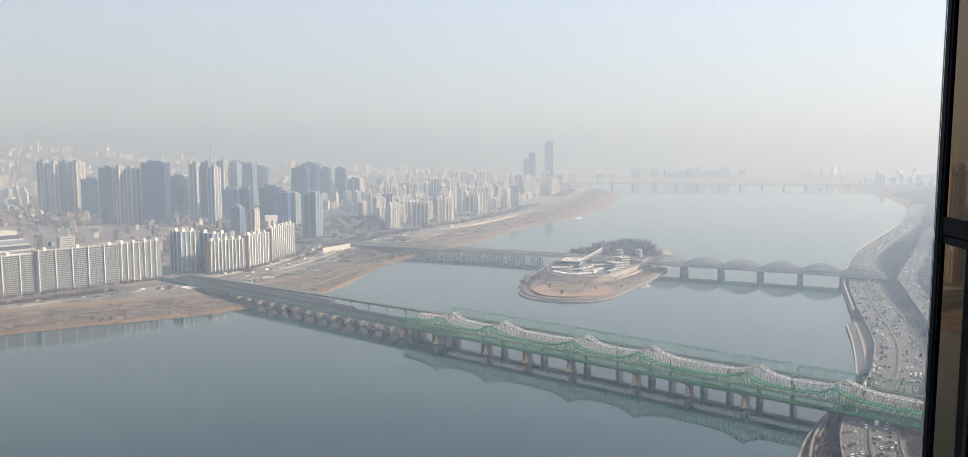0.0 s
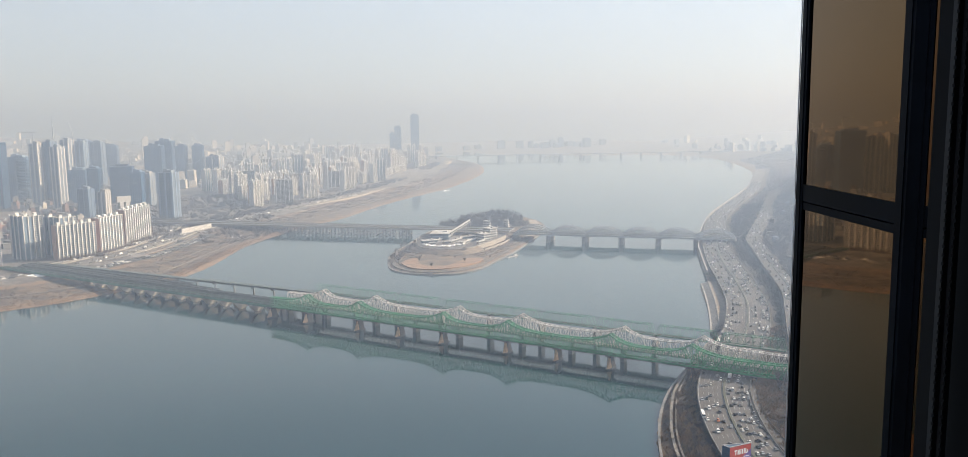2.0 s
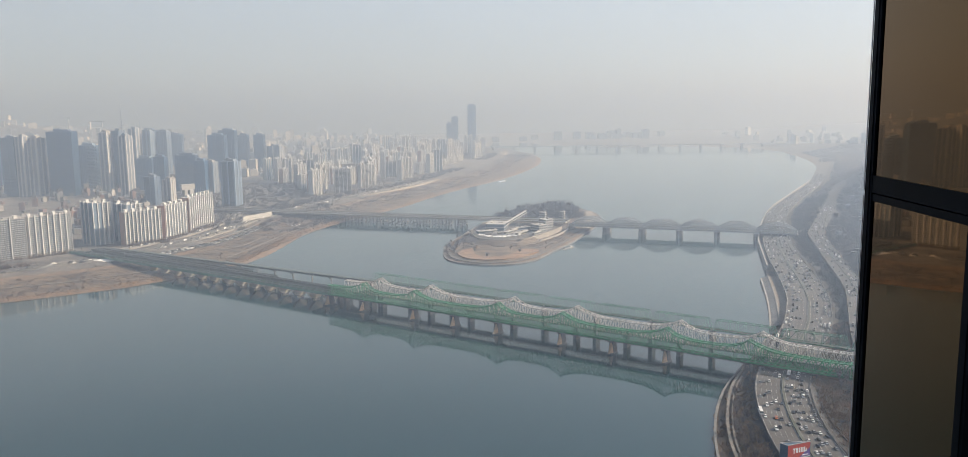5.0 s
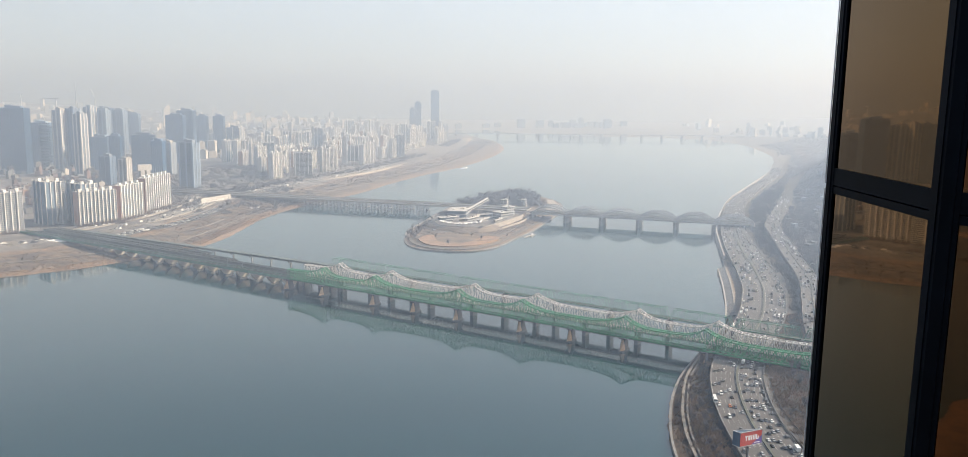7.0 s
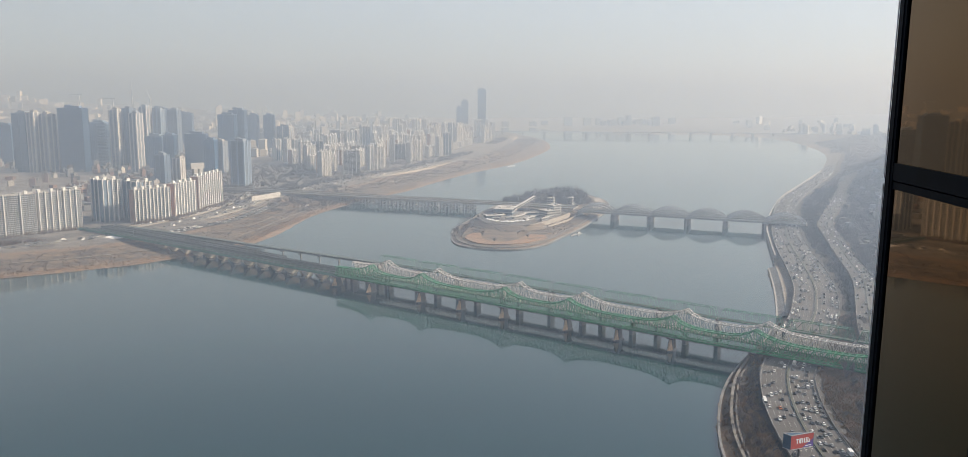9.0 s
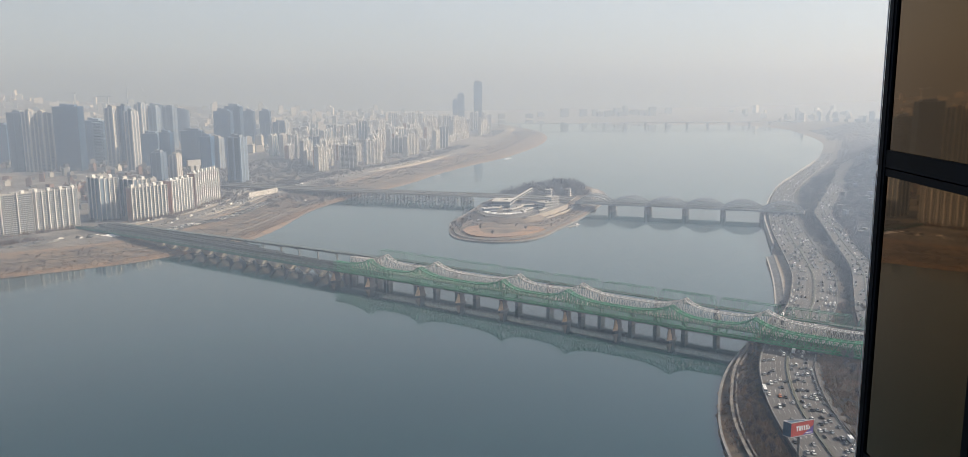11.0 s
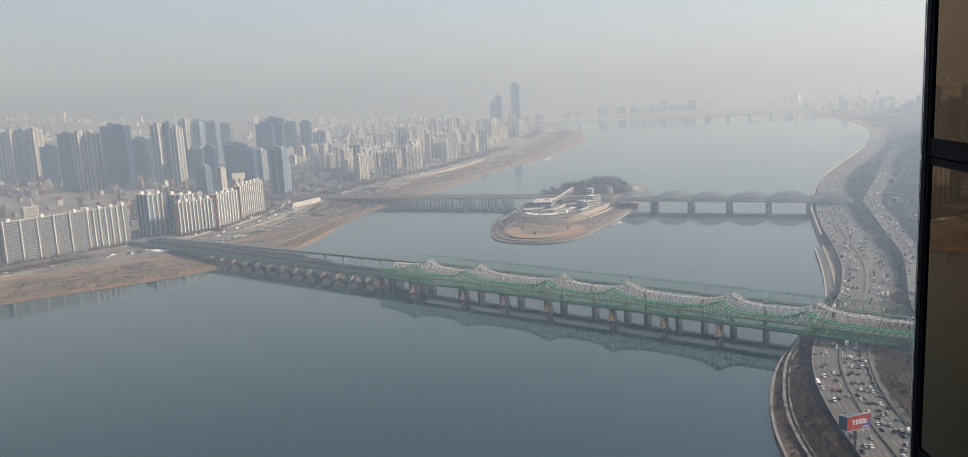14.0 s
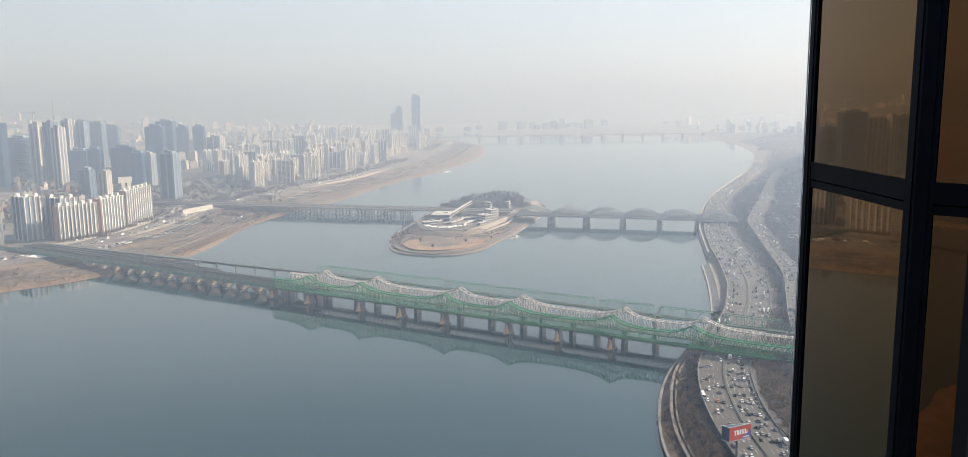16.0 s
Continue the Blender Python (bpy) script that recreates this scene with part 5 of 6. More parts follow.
solid("embankment_slope", b, material("pale_bank_paving", (0.30, 0.265, 0.22), 0.9, vary=0.2, scale=0.05, fine=0.4), "pale paved slope below the far expressway", "embankment", kind="structure")
court = random.Random(21)
for d0, o, w, h in ((60, 45, 46, 16), (120, 62, 30, 12), (190, 40, 60, 14), (260, 70, 36, 18), (360, 48, 70, 14), (450, 66, 40, 16), (560, 50, 64, 20), (700, 60, 50, 18), (860, 55, 80, 22), (1050, 60, 70, 20)):
    u, i0, run = 0.0, 0, 0.0
    while i0 < len(far_way) - 2 and run < d0:
        run += (Vector(far_way[i0 + 1]) - Vector(far_way[i0])).length
        i0 += 1
    p, q = Vector(far_way[i0]), Vector(far_way[i0 + 1])
    head = math.atan2(q.y - p.y, q.x - p.x)
    x, y = p.x + math.sin(head) * o, p.y - math.cos(head) * o
    b = Build()
    b.box(x, y, lookup(2, x, y) - 1.0, w, h, 1.25, head + court.uniform(-0.1, 0.1))
    solid("park_court", b, PATH_PAVE if court.random() < 0.4 else PALE_ROAD, "pale paved court in the dry river park", "court", "park courts", kind="structure")
lot = smooth([(-362, 1246), (-333, 1307), (-301, 1377), (-276, 1474), (-258, 1590)], 14)
footpath("car_park", lot, 9.0, [lookup(2, *p) + 0.9 for p in lot], "long riverside car park", ASPHALT)

# ---- vehicles
CAR_PAINT = {n: material(n + "_car_paint", c, 0.35, vary=0.1, scale=0.2, fine=1.0) for n, c in
             (("white", (0.62, 0.62, 0.61)), ("silver", (0.30, 0.305, 0.31)), ("grey", (0.16, 0.165, 0.17)), ("black", (0.03, 0.03, 0.033)), ("orange", (0.45, 0.16, 0.06)), ("blue", (0.07, 0.12, 0.25)))}
TYRE = material("tyre_rubber", (0.02, 0.02, 0.02), 0.9, vary=0.2, scale=1.0, fine=4.0)


def car_proto(paint, kind):
    name = {"car": "car", "van": "van", "truck": "truck", "bus": "bus"}[kind]
    t = thing(name, Matrix.Identity(4), {"car": "%s saloon car in slow traffic", "van": "%s delivery van in slow traffic", "truck": "%s box truck in slow traffic", "bus": "%s city bus in slow traffic"}[kind] % paint, name, "road traffic")
    L, W, H = {"car": (4.6, 1.85, 0.78), "van": (5.2, 1.95, 1.5), "truck": (7.5, 2.3, 2.7), "bus": (11.0, 2.5, 2.6)}[kind]
    b = Build()
    prof = {"car": [(-L / 2, 0.3), (L / 2, 0.3), (L / 2, 0.72), (L * 0.24, 0.98), (-L * 0.36, 1.02), (-L / 2, 0.85)],
            "van": [(-L / 2, 0.3), (L / 2, 0.3), (L / 2, 0.95), (L * 0.30, 1.25), (-L / 2, 1.35)],
            "truck": [(-L / 2, 0.6), (L * 0.24, 0.6), (L * 0.24, 3.2), (-L / 2, 3.2)],
            "bus": [(-L / 2, 0.35), (L / 2, 0.35), (L / 2, 1.5), (-L / 2, 1.5)]}[kind]
    n = len(prof)
    b.add([(x, y, z) for y in (-W / 2, W / 2) for x, z in prof], [tuple(range(n)), tuple(range(2 * n - 1, n - 1, -1))] + [(i + n, (i + 1) % n + n, (i + 1) % n, i) for i in range(n)])
    if kind == "truck":
        b.box(L * 0.37, 0, 0.5, L * 0.24, W * 0.95, 1.0)
    part("body", b, CAR_PAINT[paint], t)
    c = Build()
    spec = {"car": (-0.25, 2.7, 0.97, 0.46, 0.72), "van": (-0.7, 3.6, 1.22, 0.75, 0.86), "truck": (L * 0.36, 1.6, 1.5, 0.8, 0.85), "bus": (0, L - 0.1, 1.5, 1.0, 0.97)}[kind]
    c.box(spec[0], 0, spec[2], spec[1], W * 0.92, spec[3], 0, spec[4])
    part("glasshouse", c, GLASS_DARK, t)
    r = Build()
    r.box(spec[0], 0, spec[2] + spec[3] - 0.004, spec[1] * spec[4] * 0.98, W * 0.9 * spec[4], 0.07)
    part("roof", r, CAR_PAINT[paint], t)
    for x in (-L * 0.31, L * 0.31):
        for y in (-W / 2 + 0.1, W / 2 - 0.1):
            w = Build()
            w.add([(x + 0.33 * math.cos(k * math.pi / 4), y + s, 0.33 + 0.33 * math.sin(k * math.pi / 4)) for s in (-0.11, 0.11) for k in range(8)],
                  [tuple(range(8)), tuple(range(15, 7, -1))] + [(k + 8, (k + 1) % 8 + 8, (k + 1) % 8, k) for k in range(8)])
            part("wheel", w, TYRE, t)
    return t


FLEET = [car_proto(p, k) for p, k in (("white", "car"), ("silver", "car"), ("grey", "car"), ("black", "car"), ("white", "van"), ("orange", "car"), ("white", "truck"), ("blue", "truck"), ("white", "bus"))]
placed = set()
cars = random.Random(3)


def along(line, d):
    """Place and heading d metres along the line."""
    for a, c in zip(line[:-1], line[1:]):
        a, c = Vector(a), Vector(c)
        s = (c - a).length
        if d <= s:
            return a.lerp(c, d / s), math.atan2(c.y - a.y, c.x - a.x)
        d -= s
    return None, None


def park_car(k, p, z, head):
    m = Matrix.Translation((p[0], p[1], z)) @ Matrix.Rotation(head, 4, "Z")
    if k in placed:
        return copy_thing(FLEET[k], m)
    placed.add(k)
    FLEET[k].matrix_world = m
    return FLEET[k]


def pick():
    return cars.choices(range(9), (15, 18, 30, 30, 5, 1.5, 1.5, 1.5, 0.5))[0]


for side, gap in ((-1, 26.0), (1, 13.0)):            # the far lanes jam, the near ones flow
    for lane in range(5):
        f = 0.07 + 0.86 * (lane + 0.5) / 5
        d = 20 + 15 * cars.random()
        while True:
            p, head = along(MAIN, d)
            if p is None or p.y > 700:
                break
            half = float(np.interp(p.y, [300, 600, 800], [19.5, 20, 24]))
            q = (p.x + math.sin(head) * side * f * half, p.y - math.cos(head) * side * f * half)
            if cars.random() < 0.85 and not (600 < p.y < 640 and cars.random() < 0.3):
                k = pick()
                park_car(k, q, 9.61, head + (math.pi if side < 0 else 0) + cars.uniform(-0.02, 0.02))
            d += gap * cars.uniform(0.55, 1.7)
park_car(8, (240.5, 542), 9.61, 1.30)

# traffic farther off, too small to pick apart
for paint, share in (("white", 0.13), ("silver", 0.17), ("grey", 0.30), ("black", 0.20)):
    b = Build()
    for line, half, z, lanes, gap, y0 in ((MAIN, 23, 9.6, 5, 21, 700), (SECOND, 11, 14.0, 3, 19, 500), (NORTH_WAY, 11.5, 9.5, 4, 24, 900), (TOWN_ROAD, 6.5, 11.9, 2, 12, 1200)):
        for side in (-1, 1):
            for lane in range(lanes):
                f = 0.08 + 0.85 * (lane + 0.5) / lanes
                d = 30 * cars.random()
                while True:
                    p, head = along(line, d)
                    if p is None:
                        break
                    d += gap * (0.62 if line is MAIN and side > 0 else 1.0) * cars.uniform(0.6, 1.8)
                    if p.y < y0 or p.y > 2300 or cars.random() > share:
                        continue
                    wide = half * float(np.interp(p.y, [1000, 1250, 1500, 2300], [1.0, 0.89, 0.78, 0.66])) if line is MAIN else half
                    x, y = p.x + math.sin(head) * side * f * wide, p.y - math.cos(head) * side * f * wide
                    L, H = cars.choice(((4.5, 1.5), (4.5, 1.5), (4.6, 1.5), (5.2, 2.0), (8, 3.0)))
                    b.box(x, y, z + 0.3, L, 1.85, H * 0.5, head)
                    b.box(x, y, z + 0.3 + H * 0.5, L * 0.6, 1.7, H * 0.45, head, 0.85)
    for i in range(95):
        if cars.random() > {"white": 0.45, "silver": 0.3, "grey": 0.2, "black": 0.15}[paint]:
            continue
        p, head = along(lot, 6 + 3.2 * i)
        if p is None:
            break
        for o in (-6.0, 5.5):
            b.box(p.x + math.sin(head) * o, p.y - math.cos(head) * o, lookup(2, p.x, p.y) + 1.0, 4.4, 1.8, 1.4, head + 1.57)
    tagged(part("distant_traffic", b, CAR_PAINT[paint]), "%s cars far off on the busy roads" % paint, "cars", kind="stuff")

# ---- advertising board over the expressway
sign = thing("billboard", Matrix.Translation((211.1, 437.9, 0)), "tall three-sided red and blue advertising board on a steel post", "billboard")
BA, BB = Vector((15.6, 4.5)), Vector((-2.7, 4.1))     # the two far corners from the near one
BU = BA.normalized()
BN = Vector((BU.y, -BU.x))                            # out of the red face
b = Build()
b.pillar(6.8, 3.6, 3, 22.6, 0.75, 0.75, 12)
part("post", b, DARK_CONC, sign)
SIGN_RED = material("red_poster", (0.45, 0.075, 0.055), 0.6, vary=0.08, scale=0.3, fine=1.5)
SIGN_BLUE = material("violet_blue_poster", (0.14, 0.10, 0.34), 0.6, vary=0.12, scale=0.3, fine=1.5)
SIGN_DARK = material("dark_poster_side", (0.05, 0.09, 0.14), 0.6, vary=0.15, scale=0.3, fine=1.5)
SIGN_WHITE = material("white_poster_mark", (0.85, 0.85, 0.84), 0.6, vary=0.05, scale=0.3, fine=1.5)
b = Build()
b.prism([(0, 0), tuple(BA), tuple(BB)], 21.9, 30.3)
part("box", b, SIGN_DARK, sign, "dark closed box of the board")
b = Build()
for p, q in (((0, 0), BA), (BA, BB), (BB, (0, 0))):
    for z in (21.8, 30.4):
        b.beam((p[0], p[1], z), (q[0], q[1], z), 0.35)
part("frame", b, STEEL_WHITE, sign)


def on_board(pts, lift=0.05, back=0.01):
    """A thin plate on the red face, from corners given along the face and upwards."""
    pb = Build()
    n = len(pts)
    vs = [tuple((BU * a + BN * d).to_3d() + Vector((0, 0, z))) for d in (lift, back) for a, z in pts]
    pb.add(vs, [tuple(range(n)), tuple(range(2 * n - 1, n - 1, -1))] + [(i, i + n, (i + 1) % n + n, (i + 1) % n) for i in range(n)])
    return pb


part("red_field", on_board([(0.2, 22.1), (8.2, 22.1), (16.0, 27.0), (16.0, 30.1), (0.2, 30.1)]), SIGN_RED, sign, "red poster field")
part("blue_field", on_board([(8.3, 22.1), (16.0, 22.1), (16.0, 26.9)]), SIGN_BLUE, sign, "violet-blue poster field")
for a, w, lo, hi in ((3.6, 1.9, 27.2, 27.9), (4.25, 0.7, 24.9, 27.2), (5.9, 0.8, 25.0, 27.9), (6.7, 0.8, 24.9, 27.9), (8.0, 0.7, 24.9, 27.9), (9.2, 0.8, 24.9, 27.9), (10.5, 0.8, 24.9, 27.9), (11.7, 1.9, 24.9, 25.6), (11.7, 0.7, 25.6, 27.9), (12.9, 0.7, 25.6, 26.9)):
    part("mark_bar", on_board([(a, lo), (a + w, lo), (a + w, hi), (a, hi)], 0.10, 0.05), SIGN_WHITE, sign, "plain white bar of the mark")
part("mark_bar", on_board([(10.5, 22.8), (14.8, 22.8), (14.8, 23.3), (10.5, 23.3)], 0.10, 0.05), SIGN_WHITE, sign, "plain white bar of the mark")
for a in (2, 6, 10, 14):
    p = BU * a
    q = p + BN * 1.8
    b = Build()
    b.beam((p.x, p.y, 21.7), (q.x, q.y, 21.3), 0.14)
    b.box(q.x, q.y, 21.1, 0.8, 0.5, 0.4)
    part("lamp_arm", b, STEEL_WHITE, sign)

# ---------------------------------------------------------------- the island
PAVING = material("pale_paving", (0.115, 0.105, 0.096), 0.9, vary=0.2, scale=0.08, fine=0.5)
WALL_PALE = material("pale_retaining_wall", (0.27, 0.245, 0.215), 0.9, vary=0.2, scale=0.12, fine=0.6)
ring = smooth([(60, 1242), (62, 1206), (77, 1174), (106, 1154), (143, 1158), (179, 1188), (215, 1254), (256, 1332), (292, 1404), (318, 1470)], 10)
b = Build()
ribbon(b, offset_line(ring, -2.6), offset_line(ring, 2.6), 2.9, thick=0.6)
solid("shore_walk", b, PAVING, "pale paved walk round the island's tip", "path", kind="structure")
rim = [tuple(p) for p in ISLAND]
b = Build()
ribbon(b, offset_line(rim, -1.3), offset_line(rim, 1.3), 1.5, thick=4.0)
solid("quay_edge", b, DARK_CONC, "dark stone quay edge of the island", "quay", kind="structure")
for line, half in (([(66, 1238), (86, 1272), (123, 1280), (159, 1262), (197, 1256), (228, 1310)], 1.8), ([(72, 1205), (110, 1215), (150, 1205), (195, 1225)], 0.9), ([(120, 1300), (150, 1290), (185, 1300), (215, 1330)], 1.6)):
    footpath("island_path", smooth(line, 8), half, 4.75, "pale path over the island lawn", PAVING)
b = Build()
lawn = smooth([(70, 1225), (84, 1256), (120, 1264), (156, 1248), (192, 1236), (178, 1206), (145, 1173), (108, 1167), (80, 1186), (70, 1225)], 8)[:-1]
b.prism(lawn[::-1], 2.5, 4.55)
solid("lawn", b, EARTH, "dry orange-brown winter lawn", "lawn", kind="structure")
plateau = thing("island_plateau", Matrix.Identity(4), "raised paved island plateau with pale retaining walls", "terrace", kind="structure")
outline = smooth([(104, 1375), (104, 1338), (112, 1309), (134, 1293), (156, 1287), (176, 1291), (198, 1314), (240, 1376), (262, 1420), (240, 1432), (200, 1430), (150, 1432), (112, 1420), (104, 1375)], 8)[:-1]
b = Build()
b.prism(outline[::-1], 2.0, 11.4)
part("paved_top", b, PAVING, plateau)
b = Build()
closed = outline + [outline[0]]
right_side = [p for p in outline if p[0] > 172 and p[1] < 1421]
ribbon(b, offset_line(right_side, -0.5), offset_line(right_side, 0.4), 12.3, thick=10.0)
part("retaining_wall", b, WALL_PALE, plateau)
b = Build()
ribbon(b, offset_line(closed, -0.3), offset_line(closed, 0.2), 11.75, thick=9.0)
part("low_parapet", b, CONCRETE, plateau)
b = Build()
front = [p for p in outline if p[1] < 1372 and p[0] < 200]
ribbon(b, offset_line(front, 0.3), offset_line(front, 15.0), 11.2, 4.6)
part("earth_slope", b, DARK_EARTH, plateau, "dry brown slope below the wall")
b = Build()
low = smooth([(190, 1290), (215, 1318), (250, 1372), (278, 1432)], 8)
ribbon(b, offset_line(low, -0.4), offset_line(low, 0.4), 7.2, thick=4.5)
part("lower_wall", b, WALL_PALE, plateau)


def flat_building(x, y, rot, w, d, storeys, base, wall, label, storey=4.0, over=0.8):
    """A flat-roofed hall with glazed bands between its slabs."""
    t = thing("flat_roofed_building", Matrix.Translation((x, y, base)) @ Matrix.Rotation(rot, 4, "Z"), label, "building", "island buildings")
    for k in range(storeys):
        g = Build()
        g.box(0, 0, k * storey, w - 1.6, d - 1.6, storey - 0.7)
        st = part("storey", g, wall, t)
        spots = [(-w / 2 + 2.8 + i * 5.0, s * (d / 2 - 0.78), 3.4, 0.16) for i in range(int(w // 5)) for s in (-1, 1)]
        spots += [(w / 2 - 0.78, -d / 2 + 2.8 + i * 5.0, 0.16, 3.4) for i in range(int(d // 5))]
        for x0, y0, wx, wy in spots:
            g = Build()
            g.box(x0, y0, k * storey + 0.9, wx, wy, storey - 2.2)
            part("window", g, GLASS_DARK, st)
        s = Build()
        s.box(0, 0, k * storey + storey - 0.7, w + over, d + over, 0.7)
        part("slab", s, PALE, t)
    s = Build()
    s.box(w * 0.2, d * 0.1, storeys * storey, w * 0.22, d * 0.3, 1.8)
    part("roof_unit", s, ROOF_GREY, t)
    s = Build()
    s.box(-w * 0.25, -d * 0.1, storeys * storey, w * 0.12, d * 0.2, 1.2)
    part("roof_unit", s, ROOF_GREY, t)
    return t


flat_building(149, 1407, -0.28, 32, 42, 2, 11.4, APT_GREY, "wide grey glazed exhibition hall with a pale flat roof", 5.6)
flat_building(124, 1366, 0.30, 26, 14, 1, 11.4, APT_GREY, "low grey hall with a pale roof", 4.5)
flat_building(214, 1370, -1.0, 22, 16, 3, 11.4, PALE, "white three-storey cultural building")
flat_building(232, 1404, -1.0, 18, 18, 4, 11.4, PALE, "white four-storey cultural building")
flat_building(247, 1530, -0.4, 12, 10, 4, 5.5, PALE, "small white stair tower behind the road bridge", 4.2)
flat_building(284, 1532, -0.4, 9, 8, 4, 5.5, PALE, "small white stair tower behind the road bridge", 4.2)
flat_building(182, 1346, 0.95, 34, 7, 1, 11.4, CONCRETE, "low concrete arcade on the plateau")
flat_building(166, 1362, 0.95, 36, 6, 1, 11.4, CONCRETE, "low concrete arcade on the plateau")
flat_building(192, 1398, 0.30, 26, 8, 1, 11.4, APT_GREY, "low grey service building")
flat_building(206, 1340, 0.95, 26, 5, 1, 11.4, CONCRETE, "low concrete arcade on the plateau")
for x, y, r, w in ((140, 1376, 0.95, 24), (176, 1384, 0.95, 30), (222, 1388, 0.95, 16), (150, 1352, 0.5, 16), (196, 1366, 0.95, 20), (128, 1344, 0.2, 12)):
    flat_building(x, y, r, w, 3.6, 1, 11.4, CONCRETE, "narrow covered walk with a pale roof on the plateau", 3.4, 0.5)
steps_mat = material("dark_steps", (0.17, 0.165, 0.155), 0.9, vary=0.3, scale=0.2, fine=0.8)
for k in range(7):
    b = Build()
    b.box(146 + k * 8.5, 1330 + k * 9.0, 11.4, 3.2, 18 - k, 0.9, -0.6)
    solid("planter", b, steps_mat, "low dark planted bed on the plateau", "planter", "planters")
gal = thing("roofed_gallery", Matrix.Identity(4), "long white raised gallery roof on posts", "gallery")
p0, p1 = Vector((163, 1400)), Vector((214, 1520))
gd = (p1 - p0).normalized()
b = Build()
b.beam((p0.x, p0.y, 22.6), (p1.x, p1.y, 26.6), 4.2, 0.7)
part("roof", b, PALE, gal)
b = Build()
b.beam((p0.x, p0.y, 19.6), (p1.x, p1.y, 23.6), 4.2, 0.6)
part("walkway", b, PALE, gal)
b = Build()
b.beam((p0.x, p0.y, 21.1), (p1.x, p1.y, 25.1), 3.2, 2.4)
part("glazed_walk", b, GLASS_DARK, gal)
for k in (0, 1, 4, 5, 6, 7):
    for s in (-1.7, 1.7):
        q = p0 + gd * (2 + 18.0 * k)
        b = Build()
        b.pillar(q.x + gd.y * s, q.y - gd.x * s, 11.3 if q.y < 1425 else 5.0, 19.4 + 4.0 * (2 + 18.0 * k) / 130.4, 0.35, 0.35, 6)
        part("post", b, PALE, gal)
# tents and parked vans along the plateau's edge
rt = random.Random(5)
tent = thing("market_tent", Matrix.Identity(4), "small white market tent on the plateau", "tent", "market tents")
b = Build()
b.box(0, 0, 2.2, 4, 4, 0.1)
b.box(0, 0, 2.3, 4, 4, 1.5, 0, 0.05)
part("canopy", b, SIGN_WHITE, tent)
for x in (-1.8, 1.8):
    for y in (-1.8, 1.8):
        b = Build()
        b.box(x, y, 0, 0.14, 0.14, 2.2)
        part("leg", b, STEEL_WHITE, tent)
for i in range(26):
    s = i / 25
    m = Matrix.Translation((112 + 66 * s + rt.uniform(-2, 2), 1334 - 26 * math.sin(s * 3.0) + rt.uniform(-4, 6), 11.4)) @ Matrix.Rotation(rt.uniform(0, 1), 4, "Z")
    if i == 0:
        tent.matrix_world = m
    else:
        copy_thing(tent, m)
for i in range(4):
    park_car(4, (100 + i * 6, 1302 + i * 1.5), 4.9, 0.3)
pontoon = thing("pontoon", Matrix.Translation((245, 1268, 0)) @ Matrix.Rotation(0.75, 4, "Z"), "small moored pontoon with a boat by the island", "pontoon")
b = Build()
b.box(0, 0, -0.3, 26, 4, 1.1)
part("float", b, CONCRETE, pontoon)
b = Build()
b.box(5, 0, 0.8, 5, 3, 2.4)
part("cabin", b, PALE, pontoon)
boat = thing("boat", Matrix.Translation((236, 1258, 0)) @ Matrix.Rotation(0.75, 4, "Z"), "small white moored motor boat", "boat")
b = Build()
b.add([(-4, -1.3, -0.3), (3, -1.3, -0.3), (5, 0, -0.3), (3, 1.3, -0.3), (-4, 1.3, -0.3), (-4, -1.5, 1.0), (3.2, -1.5, 1.1), (5.8, 0, 1.4), (3.2, 1.5, 1.1), (-4, 1.5, 1.0)],
      [(4, 3, 2, 1, 0), (5, 6, 7, 8, 9), (0, 1, 6, 5), (1, 2, 7, 6), (2, 3, 8, 7), (3, 4, 9, 8), (4, 0, 5, 9)])
part("hull", b, PALE, boat)
b = Build()
b.box(-0.5, 0, 1.0, 3.5, 2.0, 1.3, 0, 0.8)
part("cabin", b, GLASS_DARK, boat)
b = Build()
ribbon(b, [(300, 1430), (316, 1500), (340, 1580), (352, 1650)], [(312, 1424), (330, 1494), (356, 1574), (366, 1650)], 5.4, thick=2)
solid("sand_ramp", b, WALL_PALE, "pale sandy ramp at the island's shore", "ramp", kind="structure")

# ---------------------------------------------------------------- small structures of the north bank
nw = thing("noise_wall", Matrix.Identity(4), "long pale ribbed wall beside the expressway", "wall")
a, c = Vector((-304, 1580)), Vector((-263, 1650))
u = (c - a).normalized()
for k in range(12):
    p, q = a.lerp(c, k / 12), a.lerp(c, (k + 1) / 12)
    b = Build()
    b.beam((p.x, p.y, 14.6), (q.x - u.x * 0.3, q.y - u.y * 0.3, 14.6), 0.6, 9.0)
    part("panel", b, PALE, nw)
    b = Build()
    b.box(p.x, p.y, 9.0, 0.9, 0.9, 10.6)
    part("post", b, CONCRETE, nw)
pav = thing("river_pavilion", Matrix.Translation((-428, 1206, 5.5)) @ Matrix.Rotation(0.25, 4, "Z"), "low white pavilion with a folded roof by the railway", "pavilion")
b = Build()
